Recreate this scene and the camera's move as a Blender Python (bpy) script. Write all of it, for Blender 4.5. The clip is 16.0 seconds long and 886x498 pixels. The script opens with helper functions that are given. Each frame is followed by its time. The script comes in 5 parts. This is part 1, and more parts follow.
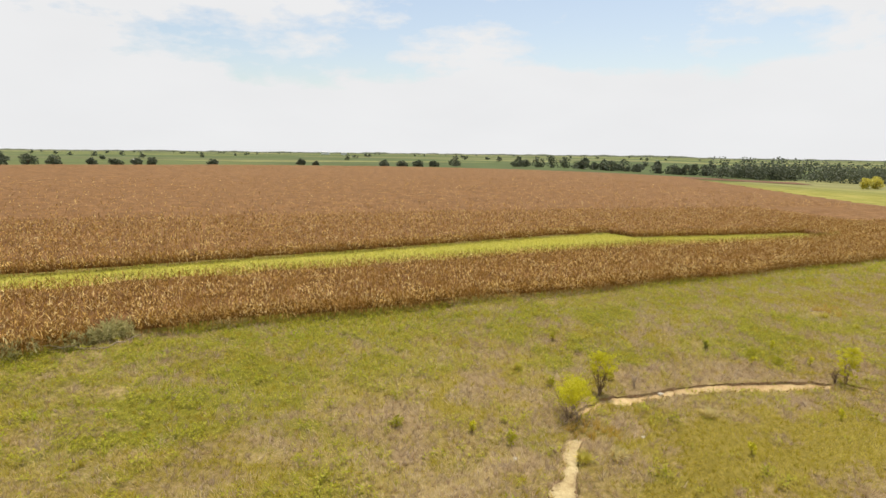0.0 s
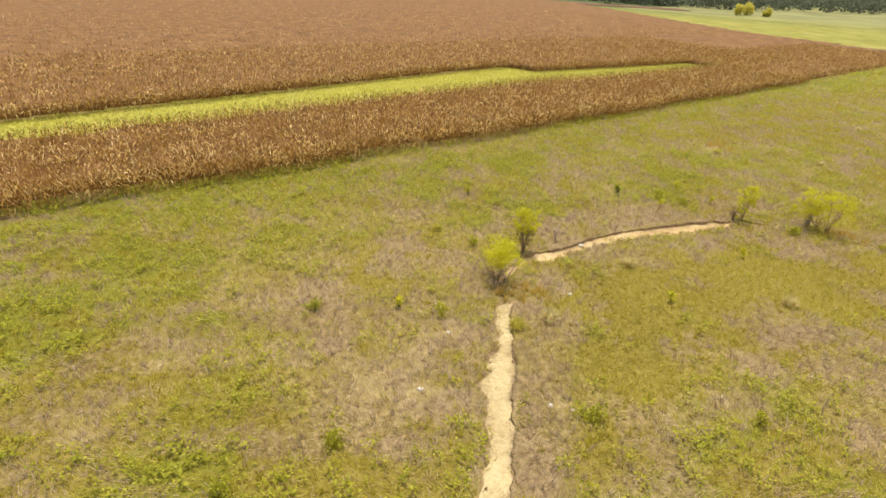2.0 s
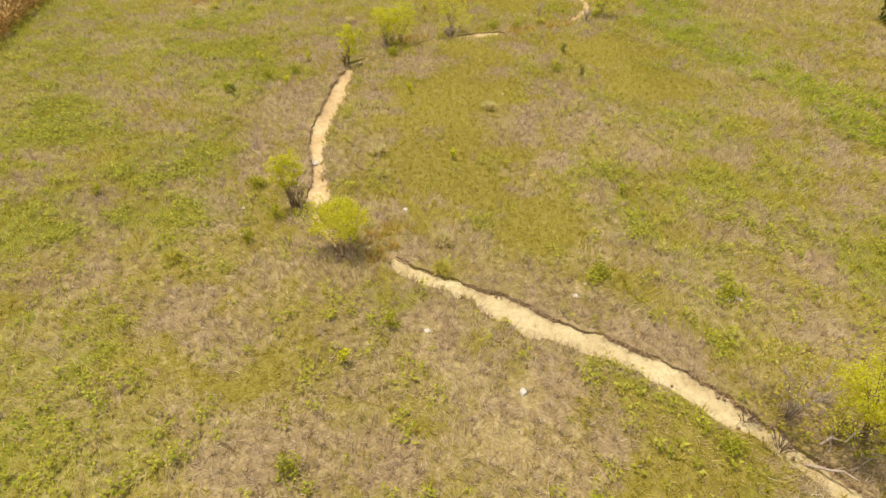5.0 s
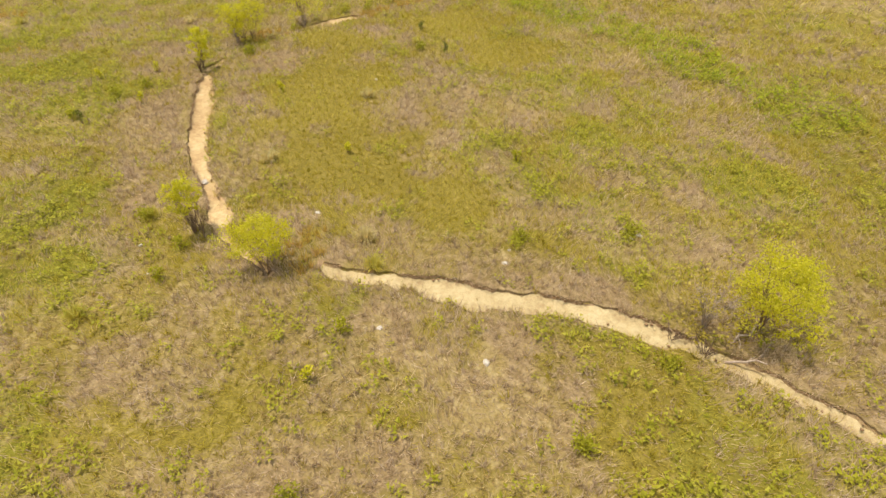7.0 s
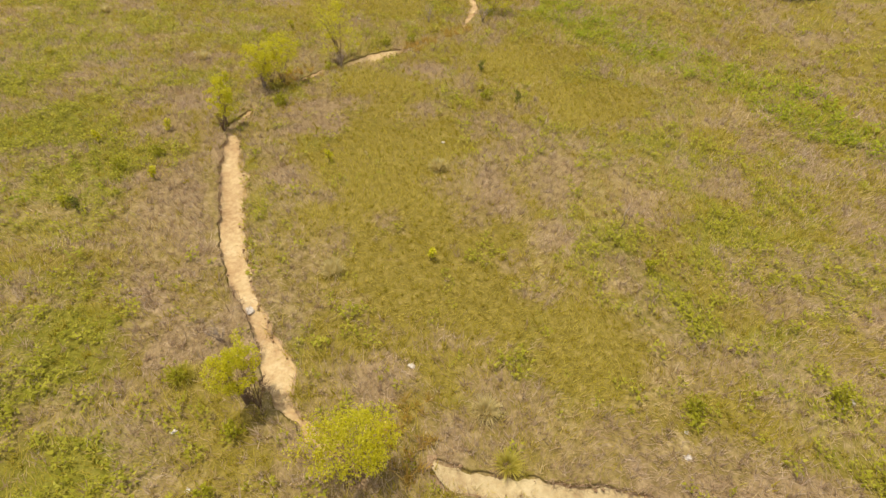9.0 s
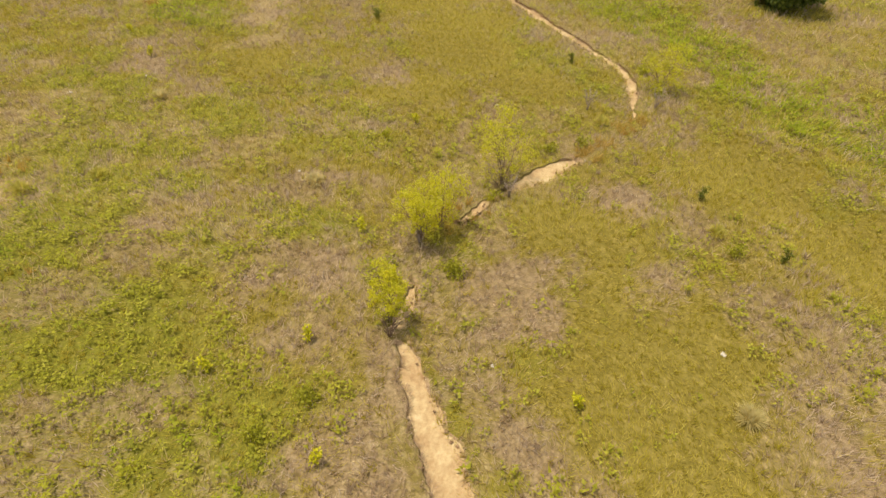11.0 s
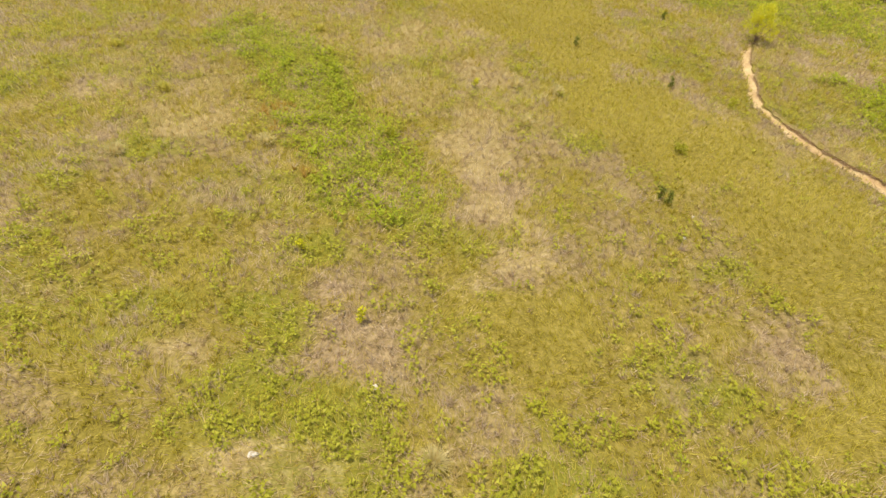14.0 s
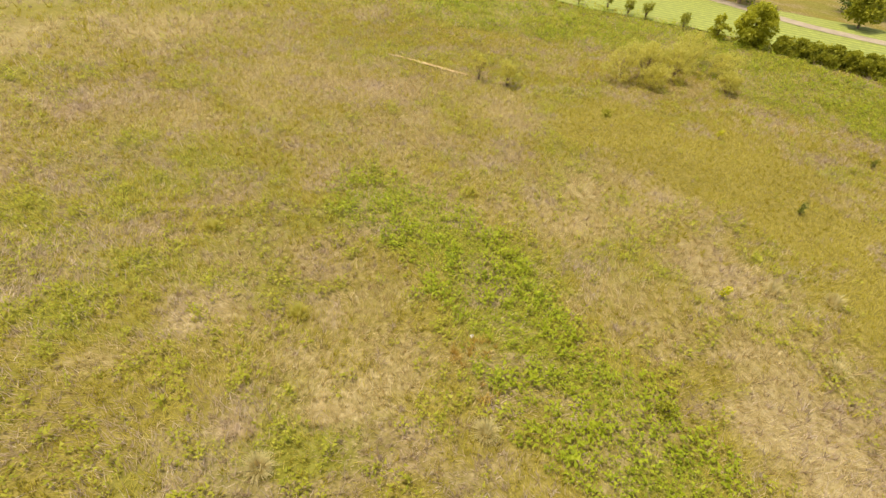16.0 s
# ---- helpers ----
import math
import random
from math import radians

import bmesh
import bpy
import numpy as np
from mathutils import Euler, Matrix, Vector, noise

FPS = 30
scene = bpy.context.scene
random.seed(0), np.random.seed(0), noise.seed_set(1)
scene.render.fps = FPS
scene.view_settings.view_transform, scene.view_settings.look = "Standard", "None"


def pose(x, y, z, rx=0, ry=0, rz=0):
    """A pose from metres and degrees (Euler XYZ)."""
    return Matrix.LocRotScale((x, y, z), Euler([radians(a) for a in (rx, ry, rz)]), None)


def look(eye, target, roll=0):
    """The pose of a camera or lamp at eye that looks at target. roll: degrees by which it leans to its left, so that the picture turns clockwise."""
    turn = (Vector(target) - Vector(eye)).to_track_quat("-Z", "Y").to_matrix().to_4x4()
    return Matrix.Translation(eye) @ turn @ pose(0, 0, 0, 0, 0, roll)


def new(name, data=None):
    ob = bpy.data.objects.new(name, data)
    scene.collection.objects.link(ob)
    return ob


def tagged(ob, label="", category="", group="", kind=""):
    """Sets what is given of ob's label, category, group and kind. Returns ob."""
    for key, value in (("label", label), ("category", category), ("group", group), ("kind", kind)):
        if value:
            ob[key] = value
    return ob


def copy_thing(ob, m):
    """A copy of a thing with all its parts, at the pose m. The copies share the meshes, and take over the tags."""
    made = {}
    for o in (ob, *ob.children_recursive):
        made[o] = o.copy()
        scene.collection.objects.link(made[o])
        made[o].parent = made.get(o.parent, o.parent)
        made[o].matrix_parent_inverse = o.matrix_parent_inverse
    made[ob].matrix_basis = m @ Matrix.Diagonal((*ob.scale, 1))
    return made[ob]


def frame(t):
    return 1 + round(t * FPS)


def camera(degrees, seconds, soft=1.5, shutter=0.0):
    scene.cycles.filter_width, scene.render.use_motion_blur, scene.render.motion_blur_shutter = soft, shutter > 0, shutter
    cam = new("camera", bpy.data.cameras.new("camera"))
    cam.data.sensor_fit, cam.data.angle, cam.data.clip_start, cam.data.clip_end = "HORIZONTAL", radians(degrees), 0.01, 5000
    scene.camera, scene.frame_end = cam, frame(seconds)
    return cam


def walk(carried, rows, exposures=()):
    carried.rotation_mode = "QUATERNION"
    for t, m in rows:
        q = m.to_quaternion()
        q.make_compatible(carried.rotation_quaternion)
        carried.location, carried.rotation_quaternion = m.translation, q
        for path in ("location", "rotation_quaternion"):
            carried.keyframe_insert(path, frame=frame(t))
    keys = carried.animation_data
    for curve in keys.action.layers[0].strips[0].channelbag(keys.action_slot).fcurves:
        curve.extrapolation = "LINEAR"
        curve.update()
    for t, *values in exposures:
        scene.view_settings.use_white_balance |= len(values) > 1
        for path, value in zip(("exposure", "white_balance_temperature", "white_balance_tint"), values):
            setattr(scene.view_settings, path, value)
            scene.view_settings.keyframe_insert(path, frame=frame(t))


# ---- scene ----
cam = camera(77.7, 16.0, soft=1.5)
PATH = [
    (0.00, pose(2.359, 2.227, 18.546, 80.099, -0.644, 2.519)),
    (0.50, pose(2.186, 2.271, 18.513, 72.056, -0.796, -1.737)),
    (1.00, pose(2.123, 3.155, 18.540, 64.669, -1.040, -2.620)),
    (1.50, pose(1.698, 4.842, 18.655, 63.648, -1.159, -5.005)),
    (2.00, pose(0.784, 7.332, 18.753, 63.479, -1.279, -9.012)),
    (2.50, pose(-0.534, 10.562, 18.787, 62.011, -1.222, -14.720)),
    (3.00, pose(-2.177, 14.185, 18.775, 59.055, -0.942, -23.348)),
    (3.50, pose(-4.107, 18.021, 18.794, 55.437, -0.696, -35.280)),
    (4.00, pose(-6.301, 22.119, 18.889, 51.777, -0.229, -49.031)),
    (4.50, pose(-8.329, 25.781, 19.052, 49.548, 0.104, -64.065)),
    (5.00, pose(-9.929, 28.464, 19.191, 49.057, 0.238, -76.118)),
    (5.20, pose(-10.337, 29.171, 19.248, 48.745, 0.448, -79.747)),
    (6.25, pose(-11.100, 30.800, 19.660, 47.500, 0.150, -91.000)),
    (7.30, pose(-9.435, 31.613, 20.034, 46.592, -0.199, -94.103)),
    (7.50, pose(-8.737, 31.939, 19.993, 46.580, -0.390, -94.196)),
    (8.00, pose(-6.023, 33.098, 19.787, 46.414, -0.630, -94.287)),
    (8.20, pose(-4.685, 33.784, 19.735, 46.276, -0.820, -94.420)),
    (9.25, pose(3.400, 38.200, 19.620, 45.800, -1.000, -95.100)),
    (10.30, pose(12.846, 43.933, 19.534, 45.375, -1.155, -95.764)),
    (10.50, pose(14.762, 45.126, 19.480, 45.398, -1.230, -95.834)),
    (11.00, pose(19.665, 48.175, 19.356, 45.230, -1.485, -95.957)),
    (11.50, pose(24.469, 51.108, 19.283, 45.009, -1.628, -96.026)),
    (12.00, pose(29.246, 54.022, 19.093, 44.883, -1.772, -96.180)),
    (12.50, pose(33.991, 56.944, 18.959, 44.663, -1.978, -96.364)),
    (13.00, pose(38.743, 59.897, 18.814, 44.420, -2.248, -96.570)),
    (13.50, pose(43.501, 62.741, 18.712, 44.215, -2.435, -96.680)),
    (14.00, pose(48.256, 65.628, 18.535, 45.748, -2.750, -96.798)),
    (14.50, pose(52.984, 68.482, 18.381, 48.950, -2.956, -96.939)),
    (15.00, pose(57.553, 71.279, 18.214, 52.278, -3.038, -97.013)),
    (15.50, pose(62.171, 74.067, 18.037, 52.179, -3.150, -97.073)),
    (16.00, pose(66.965, 76.882, 17.874, 51.755, -3.408, -97.153)),
]
walk(cam, PATH, ((0.0, -0.18, 6500, 10), (1.0, 0.0, 6500, 10), (3.0, 0.01, 6500, 10), (5.0, -0.01, 6520, 10), (8.0, -0.13, 6700, 13), (10.4, -0.32, 6750, 14), (11.5, -0.04, 6650, 11), (13.0, 0.08, 6500, 10), (14.5, 0.09, 6500, 9), (16.0, 0.05, 6500, 10)))

# ---- world, sun ----
SUN_AZ, SUN_EL = radians(66), radians(74)      # azimuth from +x towards +y
world = bpy.data.worlds.new("sky")
scene.world = world
world.use_nodes = True
wn, wl = world.node_tree.nodes, world.node_tree.links
wn.clear()
w_out = wn.new("ShaderNodeOutputWorld")
w_bg = wn.new("ShaderNodeBackground")
w_sky = wn.new("ShaderNodeTexSky")
w_sky.sky_type = "NISHITA"
w_sky.sun_disc = False
w_sky.sun_elevation = SUN_EL
w_sky.sun_rotation = math.pi / 2 - SUN_AZ
w_sky.dust_density = 2.0
w_co = wn.new("ShaderNodeTexCoord")
w_map = wn.new("ShaderNodeMapping")
w_map.inputs["Scale"].default_value = (1.0, 1.0, 2.6)
w_map.inputs["Location"].default_value = (0.35, 0.1, 0.0)
w_noise = wn.new("ShaderNodeTexNoise")
w_noise.inputs["Scale"].default_value = 2.3
w_noise.inputs["Detail"].default_value = 7.0
w_noise.inputs["Roughness"].default_value = 0.6
w_ramp = wn.new("ShaderNodeValToRGB")
w_ramp.color_ramp.elements[0].position = 0.465
w_ramp.color_ramp.elements[1].position = 0.535
w_sep = wn.new("ShaderNodeSeparateXYZ")
w_low = wn.new("ShaderNodeMapRange")
w_low.inputs["From Min"].default_value, w_low.inputs["From Max"].default_value = 0.03, 0.15
w_low.inputs["To Min"].default_value, w_low.inputs["To Max"].default_value = 0.35, 0.0
w_add = wn.new("ShaderNodeMath")
w_scale = wn.new("ShaderNodeMix")
w_scale.data_type = "RGBA"
w_scale.blend_type = "MULTIPLY"
w_scale.inputs["Factor"].default_value = 1.0
w_scale.inputs["B"].default_value = (2.2, 2.0, 1.75, 1)
w_shade = wn.new("ShaderNodeTexNoise")
w_shade.inputs["Scale"].default_value = 5.0
w_shade.inputs["Detail"].default_value = 4.0
w_cloud = wn.new("ShaderNodeValToRGB")
w_cloud.color_ramp.elements[0].color = (9.1, 9.15, 9.25, 1)
w_cloud.color_ramp.elements[1].color = (9.9, 9.95, 10.0, 1)
w_mix = wn.new("ShaderNodeMix")
w_mix.data_type = "RGBA"
wl.new(w_co.outputs["Generated"], w_map.inputs["Vector"])
wl.new(w_map.outputs["Vector"], w_noise.inputs["Vector"])
wl.new(w_map.outputs["Vector"], w_shade.inputs["Vector"])
wl.new(w_co.outputs["Generated"], w_sep.inputs["Vector"])
wl.new(w_sep.outputs["Z"], w_low.inputs["Value"])
wl.new(w_noise.outputs["Fac"], w_add.inputs[0])
wl.new(w_low.outputs["Result"], w_add.inputs[1])
wl.new(w_add.outputs[0], w_ramp.inputs["Fac"])
wl.new(w_shade.outputs["Fac"], w_cloud.inputs["Fac"])
wl.new(w_sky.outputs["Color"], w_scale.inputs["A"])
wl.new(w_ramp.outputs["Color"], w_mix.inputs["Factor"])
wl.new(w_scale.outputs["Result"], w_mix.inputs["A"])
wl.new(w_cloud.outputs["Color"], w_mix.inputs["B"])
wl.new(w_mix.outputs["Result"], w_bg.inputs["Color"])
w_bg.inputs["Strength"].default_value = 0.1
wl.new(w_bg.outputs["Background"], w_out.inputs["Surface"])

sun = new("sun", bpy.data.lights.new("sun", "SUN"))
sun.data.energy = 4.6
sun.data.angle = radians(0.5)
sun.data.color = (1.0, 0.93, 0.80)
sun_dir = Vector((math.cos(SUN_AZ) * math.cos(SUN_EL), math.sin(SUN_AZ) * math.cos(SUN_EL), math.sin(SUN_EL)))
sun.matrix_world = look(sun_dir * 200, (0, 0, 0))


# ---- numbers of the land ----
SLOPE_X, SLOPE_Y, SLOPE_CAP = -0.03754, 0.01522, 6.0
rng = np.random.default_rng(7)


def lattice(seed):
    return np.random.default_rng(seed).random((256, 256))


LATTICES = [lattice(100 + i) for i in range(8)]


def value_noise(x, y, size, seed=0, octaves=3):
    """Smooth noise from 0 to 1, with lumps of about that size in metres."""
    x, y = np.asarray(x, float), np.asarray(y, float)
    total, weight, norm = 0.0, 1.0, 0.0
    for o in range(octaves):
        grid = LATTICES[(seed + o) % 8]
        u, v = x / size + 37.3 * seed, y / size + 11.7 * seed
        i, j = np.floor(u).astype(int), np.floor(v).astype(int)
        fu, fv = u - i, v - j
        fu, fv = fu * fu * (3 - 2 * fu), fv * fv * (3 - 2 * fv)
        a, b = grid[i % 256, j % 256], grid[(i + 1) % 256, j % 256]
        c, d = grid[i % 256, (j + 1) % 256], grid[(i + 1) % 256, (j + 1) % 256]
        total = total + weight * ((a * (1 - fu) + b * fu) * (1 - fv) + (c * (1 - fu) + d * fu) * fv)
        norm += weight
        weight *= 0.5
        size *= 0.5
    return total / norm


def smooth(a, b, x):
    t = np.clip((np.asarray(x, float) - a) / (b - a), 0, 1)
    return t * t * (3 - 2 * t)


def slope(x, y):
    """The land without the creek: a gentle slope that levels out far away."""
    return SLOPE_CAP * np.tanh((SLOPE_X * np.asarray(x, float) + SLOPE_Y * np.asarray(y, float)) / SLOPE_CAP)


# the creek, reach by reach: x, y, half width
REACH_A = [(-6, 9.6, .2), (-3, 11.8, .22), (-.4, 14.1, .3), (1.5, 16.1, .34), (3.05, 17.7, .34), (3.95, 19.25, .34), (4.6, 20.4, .5), (5.45, 21.8, .56),
           (6.1, 23, .52), (6.55, 24.35, .5), (7.1, 26.6, .62), (7.55, 28.8, .8), (8, 30, .72), (8.55, 31.4, .44), (9.05, 32.9, .28), (9.35, 34.4, .42), (9.75, 35.6, .4), (10.2, 36.2, .15)]
REACH_B = [(9.8, 38.9, .15), (10.1, 39.2, .22), (11.4, 40.5, .24), (12.5, 41.6, .22), (13.5, 42.1, .4), (14.6, 42.4, .66), (15.6, 42.9, .5), (16.5, 43.35, .26), (17.8, 43.9, .34), (20.2, 45, .48),
           (22.6, 45.75, .66), (25.3, 46.3, .68), (26.7, 46.6, .78), (28.1, 46.75, .76), (29.7, 47.2, .66), (31.4, 47.55, .52), (33, 47.8, .4), (34, 48, .3)]
REACH_C = [(34.9, 48.2, .2), (35.7, 48, .28), (36.7, 47.55, .28), (37.5, 47.2, .1)]
REACH_F = [(42.1, 44.3, .1), (43.2, 43.2, .24), (44.3, 42.1, .12), (45.2, 40.9, .32), (45.7, 40, .46), (46.4, 38.7, .62), (47.2, 37.3, .62), (47.9, 36.2, .3)]
REACH_D = [(53.2, 30.1, .12), (54.3, 29.7, .15), (56.1, 29, .32), (58.3, 28.4, .34), (60.5, 28.2, .34), (63.8, 29.2, .3), (67.7, 30.7, .4), (71, 32, .42), (73.7, 32.8, .42),
           (77, 34.3, .42), (80.5, 34.8, .5), (83, 34.9, .34), (84.2, 34.9, .3), (87.2, 33.7, .4), (92.9, 31.2, .42), (95, 29.6, .3), (96.5, 28.6, .15)]
REACH_E = [(128.6, 74.2, .1), (127, 72, .24), (125.2, 69.8, .26), (123.3, 67.6, .22), (121.8, 65.4, .1)]
REACHES = [REACH_A, REACH_B, REACH_C, REACH_F, REACH_D]
CUT_SIDE = [-1, 1, 1, 1, -1]      # the undercut bank: 1 to the left of the reach's way


def to_reach(x, y, reach):
    """Distance from the reach's bank line (negative in the bed)."""
    best = np.full(np.shape(x), 1e9)
    for (x0, y0, w0), (x1, y1, w1) in zip(reach, reach[1:]):
        dx, dy = x1 - x0, y1 - y0
        t = np.clip(((x - x0) * dx + (y - y0) * dy) / (dx * dx + dy * dy), 0, 1)
        best = np.minimum(best, np.hypot(x - x0 - t * dx, y - y0 - t * dy) - 0.8 * (w0 + t * (w1 - w0)))
    return best


def to_creek(x, y):
    x, y = np.asarray(x, float), np.asarray(y, float)
    best = np.full(x.shape, 1e9)
    near = (x > -12) & (x < 103) & (y > 4) & (y < 55)
    if near.any():
        for reach in REACHES:
            best[near] = np.minimum(best[near], to_reach(x[near], y[near], reach))
    return best


def ground_z(x, y):
    x, y = np.asarray(x, float), np.asarray(y, float)
    d = to_creek(x, y) + 0.55 * (value_noise(x, y, 0.9, 3, 2) - 0.42)
    z = slope(x, y) - 0.45 * (1 - smooth(-0.15, 0.4, d)) - 0.10 * (1 - smooth(0.3, 2.2, d))
    lumps = smooth(0.2, 1.0, d) * (1 - smooth(150, 300, np.hypot(x, y)))
    return z + 0.14 * (value_noise(x, y, 3.0, 1) - 0.5) * lumps


# ---- corn field: u along its near edge, v into it ----
CORN_O, CORN_A = np.array([-26.0, 49.4]), radians(29)
CU, CV = np.array([math.cos(CORN_A), math.sin(CORN_A)]), np.array([-math.sin(CORN_A), math.cos(CORN_A)])


def corn_xy(u, v):
    return CORN_O[0] + u * CU[0] + v * CV[0], CORN_O[1] + u * CU[1] + v * CV[1]


def corn_uv(x, y):
    return (x - CORN_O[0]) * CU[0] + (y - CORN_O[1]) * CU[1], (x - CORN_O[0]) * CV[0] + (y - CORN_O[1]) * CV[1]


def near_edge(u):
    return np.where(u < -2, (u + 2) * 0.29, 0.0) + 0.35 * np.sin(u * 0.21) + 0.012 * np.clip(u - 60, 0, 200)


def strip_near(u):
    return np.interp(u, [-90, -20, 83, 100, 150], [12.4, 18.6, 23.6, 21.9, 21.9])


def strip_far(u):
    return np.interp(u, [-90, -3, 27, 77, 92, 94, 120, 150], [20.4, 29.0, 32.0, 39.0, 39.6, 33.4, 31.2, 29.6])


def in_strip(u, v):
    return (u < 149) & (v > strip_near(u)) & (v < strip_far(u))


def in_field(x, y):
    u, v = corn_uv(x, y)
    right = np.interp(y, [150, 190, 231, 245, 280, 430, 470], [212, 205, 193, 181, 175, 174, 177])
    far = np.interp(x, [-600, -308, -190, -58, 81, 180], [250, 362, 437, 467, 458, 452])
    return (v > near_edge(u)) & (x < right) & (y < far) & ~in_strip(u, v)


# ---- what grows where ----
def near_line(x, y, line):
    best = np.full(x.shape, 1e9)
    for (x0, y0), (x1, y1) in zip(line, line[1:]):
        dx, dy = x1 - x0, y1 - y0
        t = np.clip(((x - x0) * dx + (y - y0) * dy) / (dx * dx + dy * dy), 0, 1)
        best = np.minimum(best, np.hypot(x - x0 - t * dx, y - y0 - t * dy))
    return best


def blobs(x, y, *lists):
    """How far into any of the round patches (x, y, radius), with ragged rims: 0 to 1."""
    best = np.zeros(x.shape)
    rag = value_noise(x, y, 2.2, 4) - 0.5
    for spots in lists:
        for bx, by, r in spots:
            near = (np.abs(x - bx) < 2 * r) & (np.abs(y - by) < 2 * r)
            if near.any():
                best[near] = np.maximum(best[near], 1 - smooth(0.5, 1.2, np.hypot(x[near] - bx, y[near] - by) / (1.15 * r) + 0.8 * rag[near]))
    return best


LUSH_STRIP = [(98.5, 76.6), (96.5, 75), (90, 70.8), (83, 69), (78, 66.3), (73.5, 64.6)]
LUSH_BAND = [(84, 24), (74, 22.5), (66, 20), (59, 18.5), (52, 16.5), (45, 12), (36, 7), (26, 2)]
EDGE_BAND = [(150, 60), (145, 49), (139, 38), (131, 30), (121, 28), (112, 22), (106, 14), (98, 6)]
LUSH_SPOTS = [(-19, 39, 4), (-19, 31, 3.5), (-14, 25, 2.5), (-16, 42, 3), (-7, 47.5, 4), (-9, 43.5, 3), (-4.5, 49, 3), (39, 66, 5), (90, 74, 3), (17, 62, 3),
              (-24, 33, 3), (30, 58, 3), (56, 55, 2), (28, 55, 2.5), (58, 33, 2)]
PALE_SPOTS = [(5.6, 33.2, .8), (3.5, 28.4, .9), (3.9, 31, .9), (10, 26.8, .5), (75.7, 59.3, 1.2), (71.9, 58.7, 1.4), (67.4, 58, 1.5), (64, 59.5, 1), (79, 60, 1.5), (77.5, 58, 1.3), (70, 57, 1.2), (66, 61.5, 1),
              (81, 78, .9), (-23, 38, 1.2), (-16, 31, 1), (-9, 31.4, .9), (-12, 27, 1), (1, 29, 1), (46, 70, 1.2), (58, 71, 1), (63, 74, 1.2), (88, 84, 1.2), (80, 85, 1), (86.5, 86.3, .9), (84.4, 88.8, .9)]
GREEN_WEST = [(22, 26.7, 2.5), (16.3, 24.5, 2.5), (21.7, 19.5, 3), (18.5, 15.3, 3), (13.7, 20.6, 2), (15.6, 10.1, 3), (35, 59.7, 4), (45.5, 65.7, 5), (30.3, 53.5, 3), (19.8, 63.1, 4), (7.4, 55.7, 3),
              (1, 48.4, 2.5), (-1.8, 47.7, 2.5), (27.4, 56.1, 4), (33.4, 68.5, 5), (-12, 40, 5), (-20, 35, 5), (-5, 45, 4), (10, 50, 3), (-8, 20, 5), (30, 20, 4), (15, 53, 4)]
GREEN_EAST = [(33.8, 61.1, 2), (50.3, 65.6, 4), (54.3, 59.1, 4), (41.3, 57.8, 3), (29.8, 60.4, 2), (42.8, 53.3, 2), (28.8, 58, 2), (46.6, 60.3, 1.5), (50.6, 61.7, 2), (54.7, 66.1, 2.5), (59.4, 53.2, 2.5),
              (41.4, 49.8, 1), (97.8, 94.6, 5), (91, 92.5, 4), (69.5, 68.9, 1.5), (66.1, 75.6, 1), (65.6, 72.3, 1), (104.3, 95.4, 4), (93.9, 93.6, 3), (101.8, 90.2, 3), (89.8, 69.1, 1.5), (60, 69, 4), (80, 80, 3)]
GREY_BANK = [(10.9, 35.1, 1.5), (10.1, 33.8, 1.6), (9.5, 31.3, 1.6), (8.8, 27.6, 1.6), (8, 24.5, 1.6), (6.9, 21.8, 1.4), (7.9, 39.1, 2), (6.4, 42.1, 2), (5.4, 32.6, 1.6), (3.8, 30.7, 1.8), (4.6, 44.3, 2),
             (4.5, 27.3, 1.4), (21.1, 48.9, 2), (17.3, 46.8, 2), (26.2, 48.4, 2.5), (9.8, 15, 1.5), (13.7, 37.7, 1.3), (13.5, 33.8, 1.2), (11.5, 32.7, 2), (9.8, 29.6, 1.8), (28, 49.5, 2), (1, 28, 3), (-3, 36, 3)]
GREY_EAST = [(29.6, 50.2, 2), (26.9, 51, 2), (29.2, 44.1, 2), (30.8, 44.5, 1.5), (28.3, 32.7, 2), (26.8, 33.4, 2), (27.9, 27.5, 2), (25.3, 31.6, 2), (24.3, 48.6, 2), (22.4, 41.6, 2), (34.5, 42.2, 1.5),
             (40.6, 59.5, 1), (40.1, 54.1, 1), (42.6, 61.6, 1), (44.3, 52.4, 1), (62.8, 66.9, 2), (40.5, 42.7, 1.5), (38.1, 42.1, 1.5), (75.6, 59.6, 1.5), (73.6, 58.3, 1.5), (66.8, 59.3, 1.3), (66.3, 67.8, 1),
             (71.1, 59.6, 1.5), (112.3, 100.2, 2.5), (81.2, 82.1, 1), (87.9, 85.9, 1.2), (46, 53, 2), (78, 57, 3), (60, 48, 2), (118, 76, 4)]
GREY_MID = [(33.0, 45.1, 1.6), (35.2, 42.1, 1.6), (37.9, 39.8, 1.8), (35.1, 46.8, 1.3), (38.8, 51.6, 1.3), (43.1, 34.6, 2), (36.1, 35.9, 1.8), (37.0, 44.0, 1.2), (37.9, 54.5, 1.2), (34.6, 53.0, 1.2), (18.6, 31.1, 1.2),
            (24.2, 32.9, 1.4), (22.1, 29.0, 1.3), (26.0, 28.2, 1.3), (9.4, 25.3, 1.2), (2.9, 41.6, 2), (-0.8, 33.2, 1.6), (-7.4, 32.0, 1.5), (24.5, 22.4, 1.5), (20.3, 31.4, 1.2), (17.0, 19.3, 1.2), (14.8, 14.8, 1.2)]
